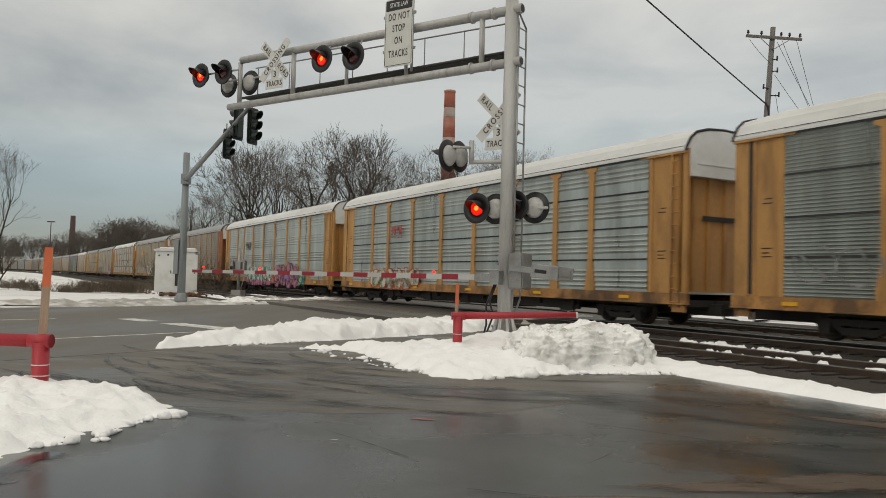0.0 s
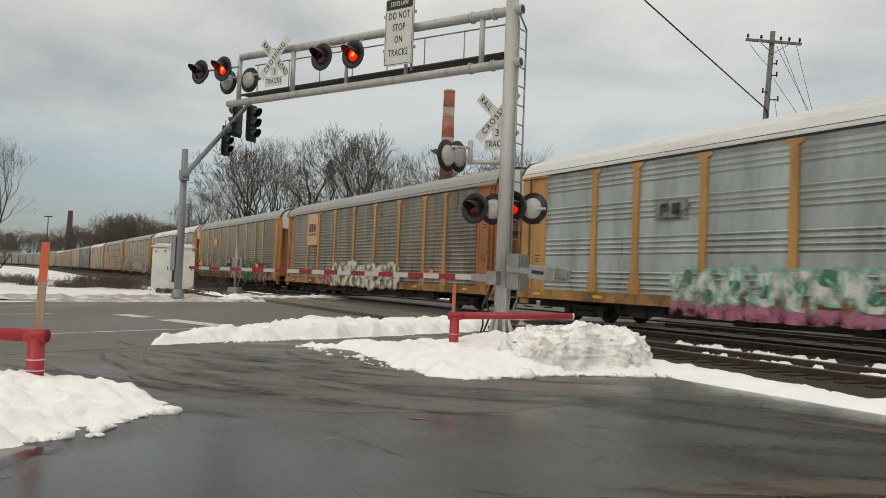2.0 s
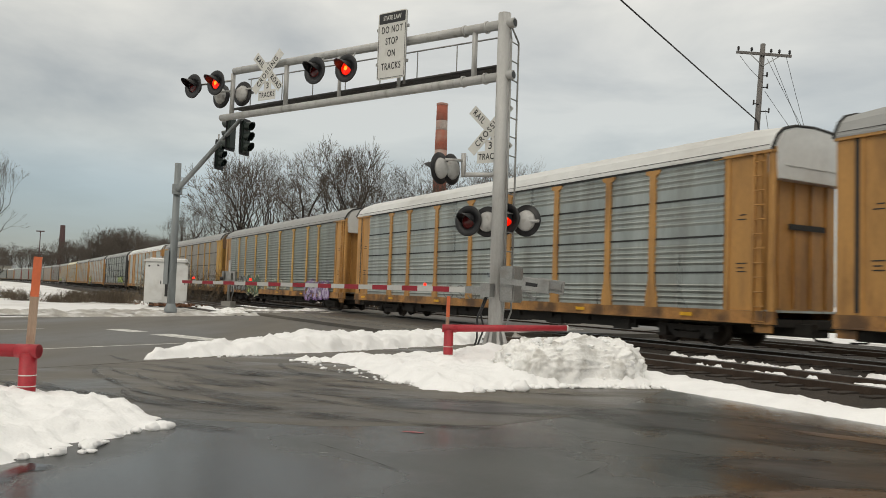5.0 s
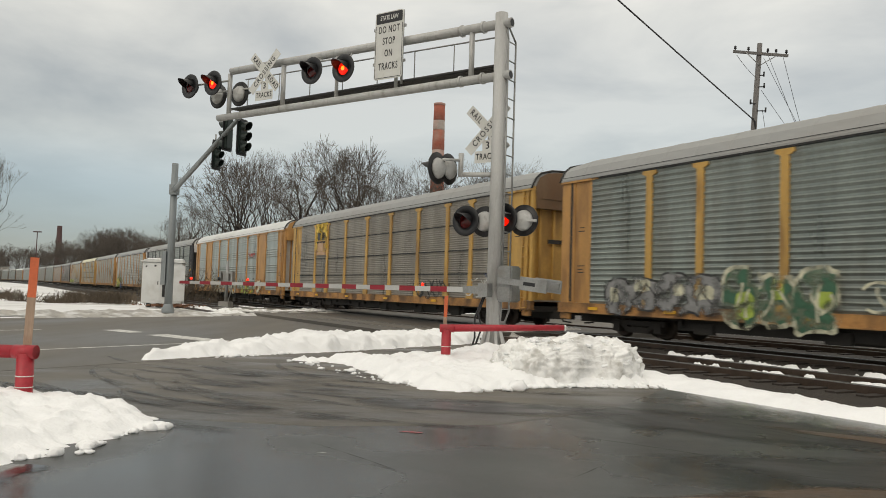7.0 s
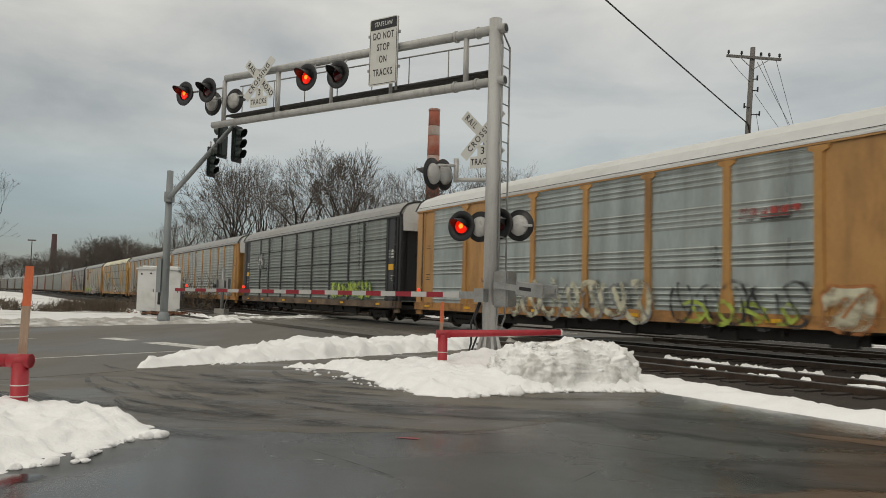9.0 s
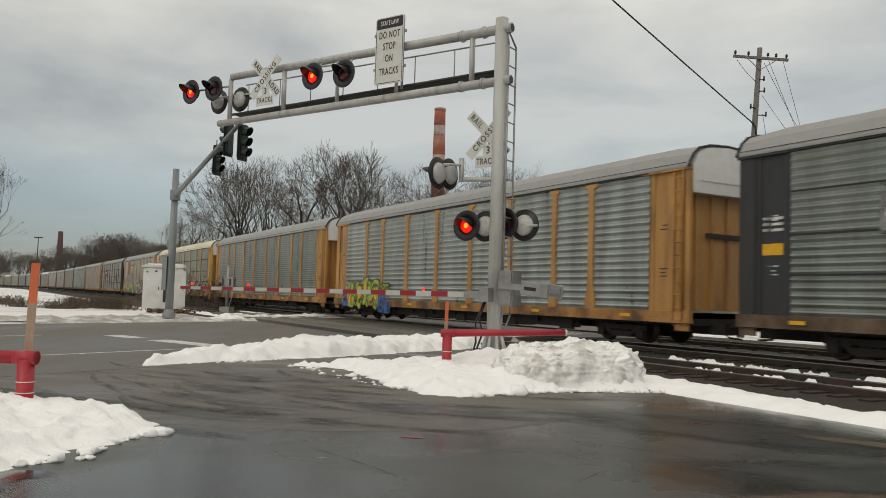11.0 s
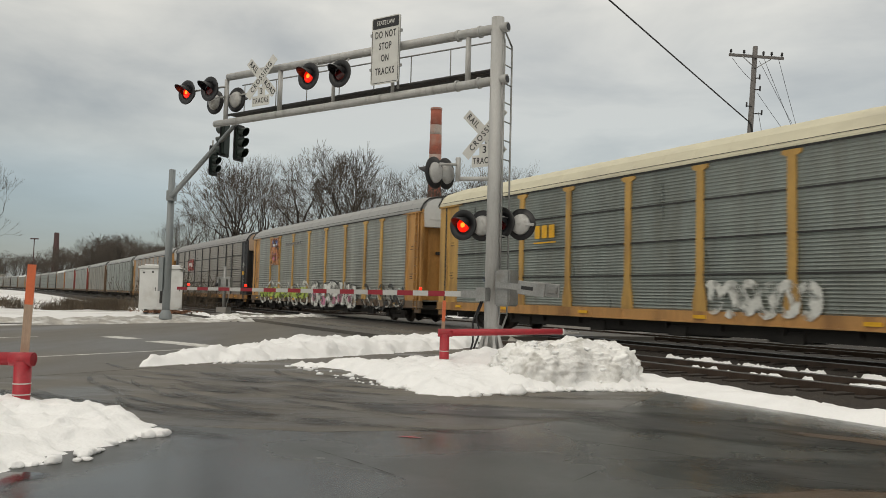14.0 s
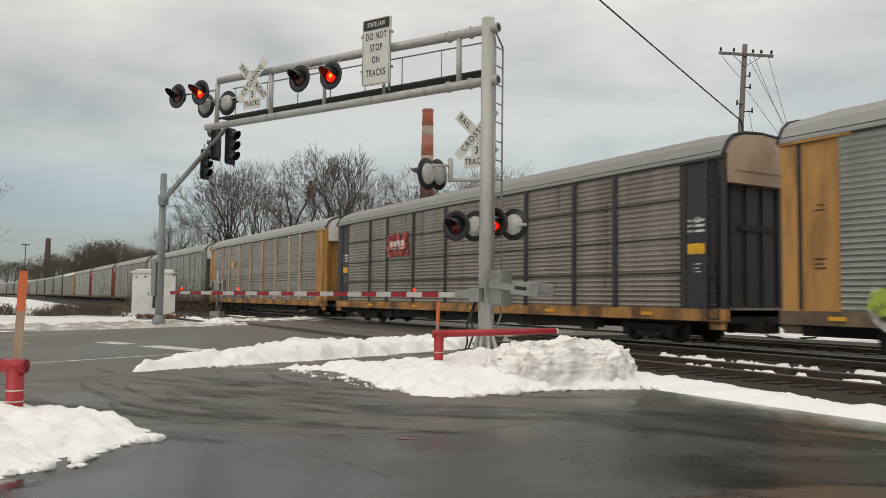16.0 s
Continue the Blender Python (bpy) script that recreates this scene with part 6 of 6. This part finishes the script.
Gf(cars[6], 11.0, 6.3, 0.9, 2.1, 4, "grey", "black", 12, "cream", 0.06)
Gf(cars[6], 2.4, -3.5, 1.2, 2.0, 6, None, "cream", 121, line=0.07)
M(cars[7], 8.05, 4.45, 1.85, 1.75, "yellow", "black", 2, 5)
M(cars[7], 8.05, 3.85, 1.45, 0.9, "tanpatch", "tanpatch", 1, 51)
Gf(cars[7], -4.5, -7.6, 1.1, 2.0, 4, None, "black", 13, line=0.12)
Gf(cars[7], -8.8, -11.8, 1.2, 2.1, 4, None, "white", 131, line=0.05)
M(cars[8], -5.8, 3.80, 2.6, 0.34, None, "red", 6, 6)
M(cars[8], -5.8, 3.60, 2.6, 0.10, None, "black", 1, 61)
Gf(cars[8], 6.0, -1.6, 0.75, 2.2, 7, None, "cream", 14, line=0.20)
Gf(cars[8], 5.8, -1.8, 0.65, 2.1, 7, None, "grey", 141, line=0.10)
Gf(cars[8], -2.4, -7.0, 0.7, 2.1, 5, None, "black", 142, line=0.10)
Gf(cars[8], -2.8, -6.6, 0.8, 1.5, 4, None, "lime", 143, line=0.12)
Gf(cars[8], -7.3, -8.6, 0.8, 1.9, 1, "cream", "orange", 144)
M(cars[9], 8.9, 3.7, 1.2, 1.1, "grey", "white", 2, 7)
Gf(cars[9], -5.0, -10.4, 1.2, 2.2, 6, "lime", "dkgreen", 15, line=0.05)
Gf(cars[10], 11.4, 7.2, 0.6, 2.3, 4, "lime", "black", 16, "marker", 0.05)
Gf(cars[10], 7.0, 6.0, 1.5, 2.0, 1, "lime", "black", 163)
Gf(cars[10], 12.0, 11.2, 0.7, 1.5, 1, "blue", "blue", 161)
Gf(cars[10], 7.4, 6.0, 0.5, 1.45, 2, "blue", "blue", 162)
Gf(cars[11], 2.95, -0.35, 0.75, 1.9, 4, None, "black", 17, line=0.05)
Gf(cars[12], -1.7, -5.2, 1.05, 2.05, 6, None, "white", 18, line=0.22)
M(cars[12], 5.65, 3.75, 1.75, 0.85, None, "marker", 3, 8)
M(cars[13], 8.05, 4.25, 1.95, 1.9, "orange", "orange", 1, 10)
shield(cars[13], 8.05, 4.3, 1.15, 1.5, "blue", "pink")
M(cars[13], 4.2, 4.62, 4.2, 0.26, None, "grey", 12, 101)
Gf(cars[13], 11.1, 1.0, 0.5, 2.25, 6, None, "white", 19, line=0.17)
Gf(cars[13], 10.9, 1.2, 0.5, 2.15, 6, None, "black", 191, line=0.06)
Gf(cars[13], 11.0, 1.2, 1.05, 1.75, 7, "lime", "lime", 20, line=0.03)
Gf(cars[13], 0.6, -6.4, 0.55, 2.2, 5, "white", "black", 201, "pink", 0.07)
Gf(cars[13], -7.0, -12.0, 0.65, 2.0, 5, None, "black", 21, line=0.19)
Gf(cars[13], -7.2, -11.8, 0.7, 1.9, 4, None, "white", 211, line=0.05)
M(cars[14], 5.9, 3.9, 2.2, 1.1, "red", "white", 4, 11)
Gf(cars[15], 1.5, 6.5, 1.1, 1.9, 5, None, "grey", 23)
M(cars[15], 5.9, 3.8, 1.2, 0.7, None, "marker", 2, 12)


# ---- what moves ----
def car_pose(s):
    p, a = along(s, TRAIN_D)
    q = TRK @ Vector((p.x, p.y, 0.0))
    return Matrix.Translation((q.x, q.y, 0.14)) @ pose(0, 0, 0, 0, 0, TRACK_TURN + math.degrees(a))


def motions():
    for c, k in TRAIN:
        rows = []
        for t in (0, 1, 2, 3, 4, 5, 6, 7, 8, 9, 10, 11, 12, 13, 14, 15, 16):
            run = 23.615 * t - 0.015 * t * t
            rows.append((t, car_pose(15.90 - PITCH / 2 + PITCH * k - run)))
        walk(c, rows)
    # the lamps of each pair take turns: the lens turns its glowing face out and in
    changes = sorted([0.322 + 1.084 * k for k in range(15)] + [0.910 + 1.077 * k for k in range(15)])
    for lens, side in FLASHERS:
        def facing(deg):
            return Matrix.Translation((0, 0, -0.012)) @ pose(0, 0, 0, 0, deg, 0)
        on = side == 0
        rows = [(0.0, facing(0 if on else 180))]
        for t in changes:
            if t > 15.8:
                continue
            a, b = (0, 180) if on else (180, 360)
            t0 = round(t * 30) / 30
            for i in range(4):
                rows.append((t0 + i / 30, facing(a + (b - a) * i / 3)))
            on = not on
        rows.append((16.0, facing(0 if on else 180)))
        walk(lens, rows)


motions()
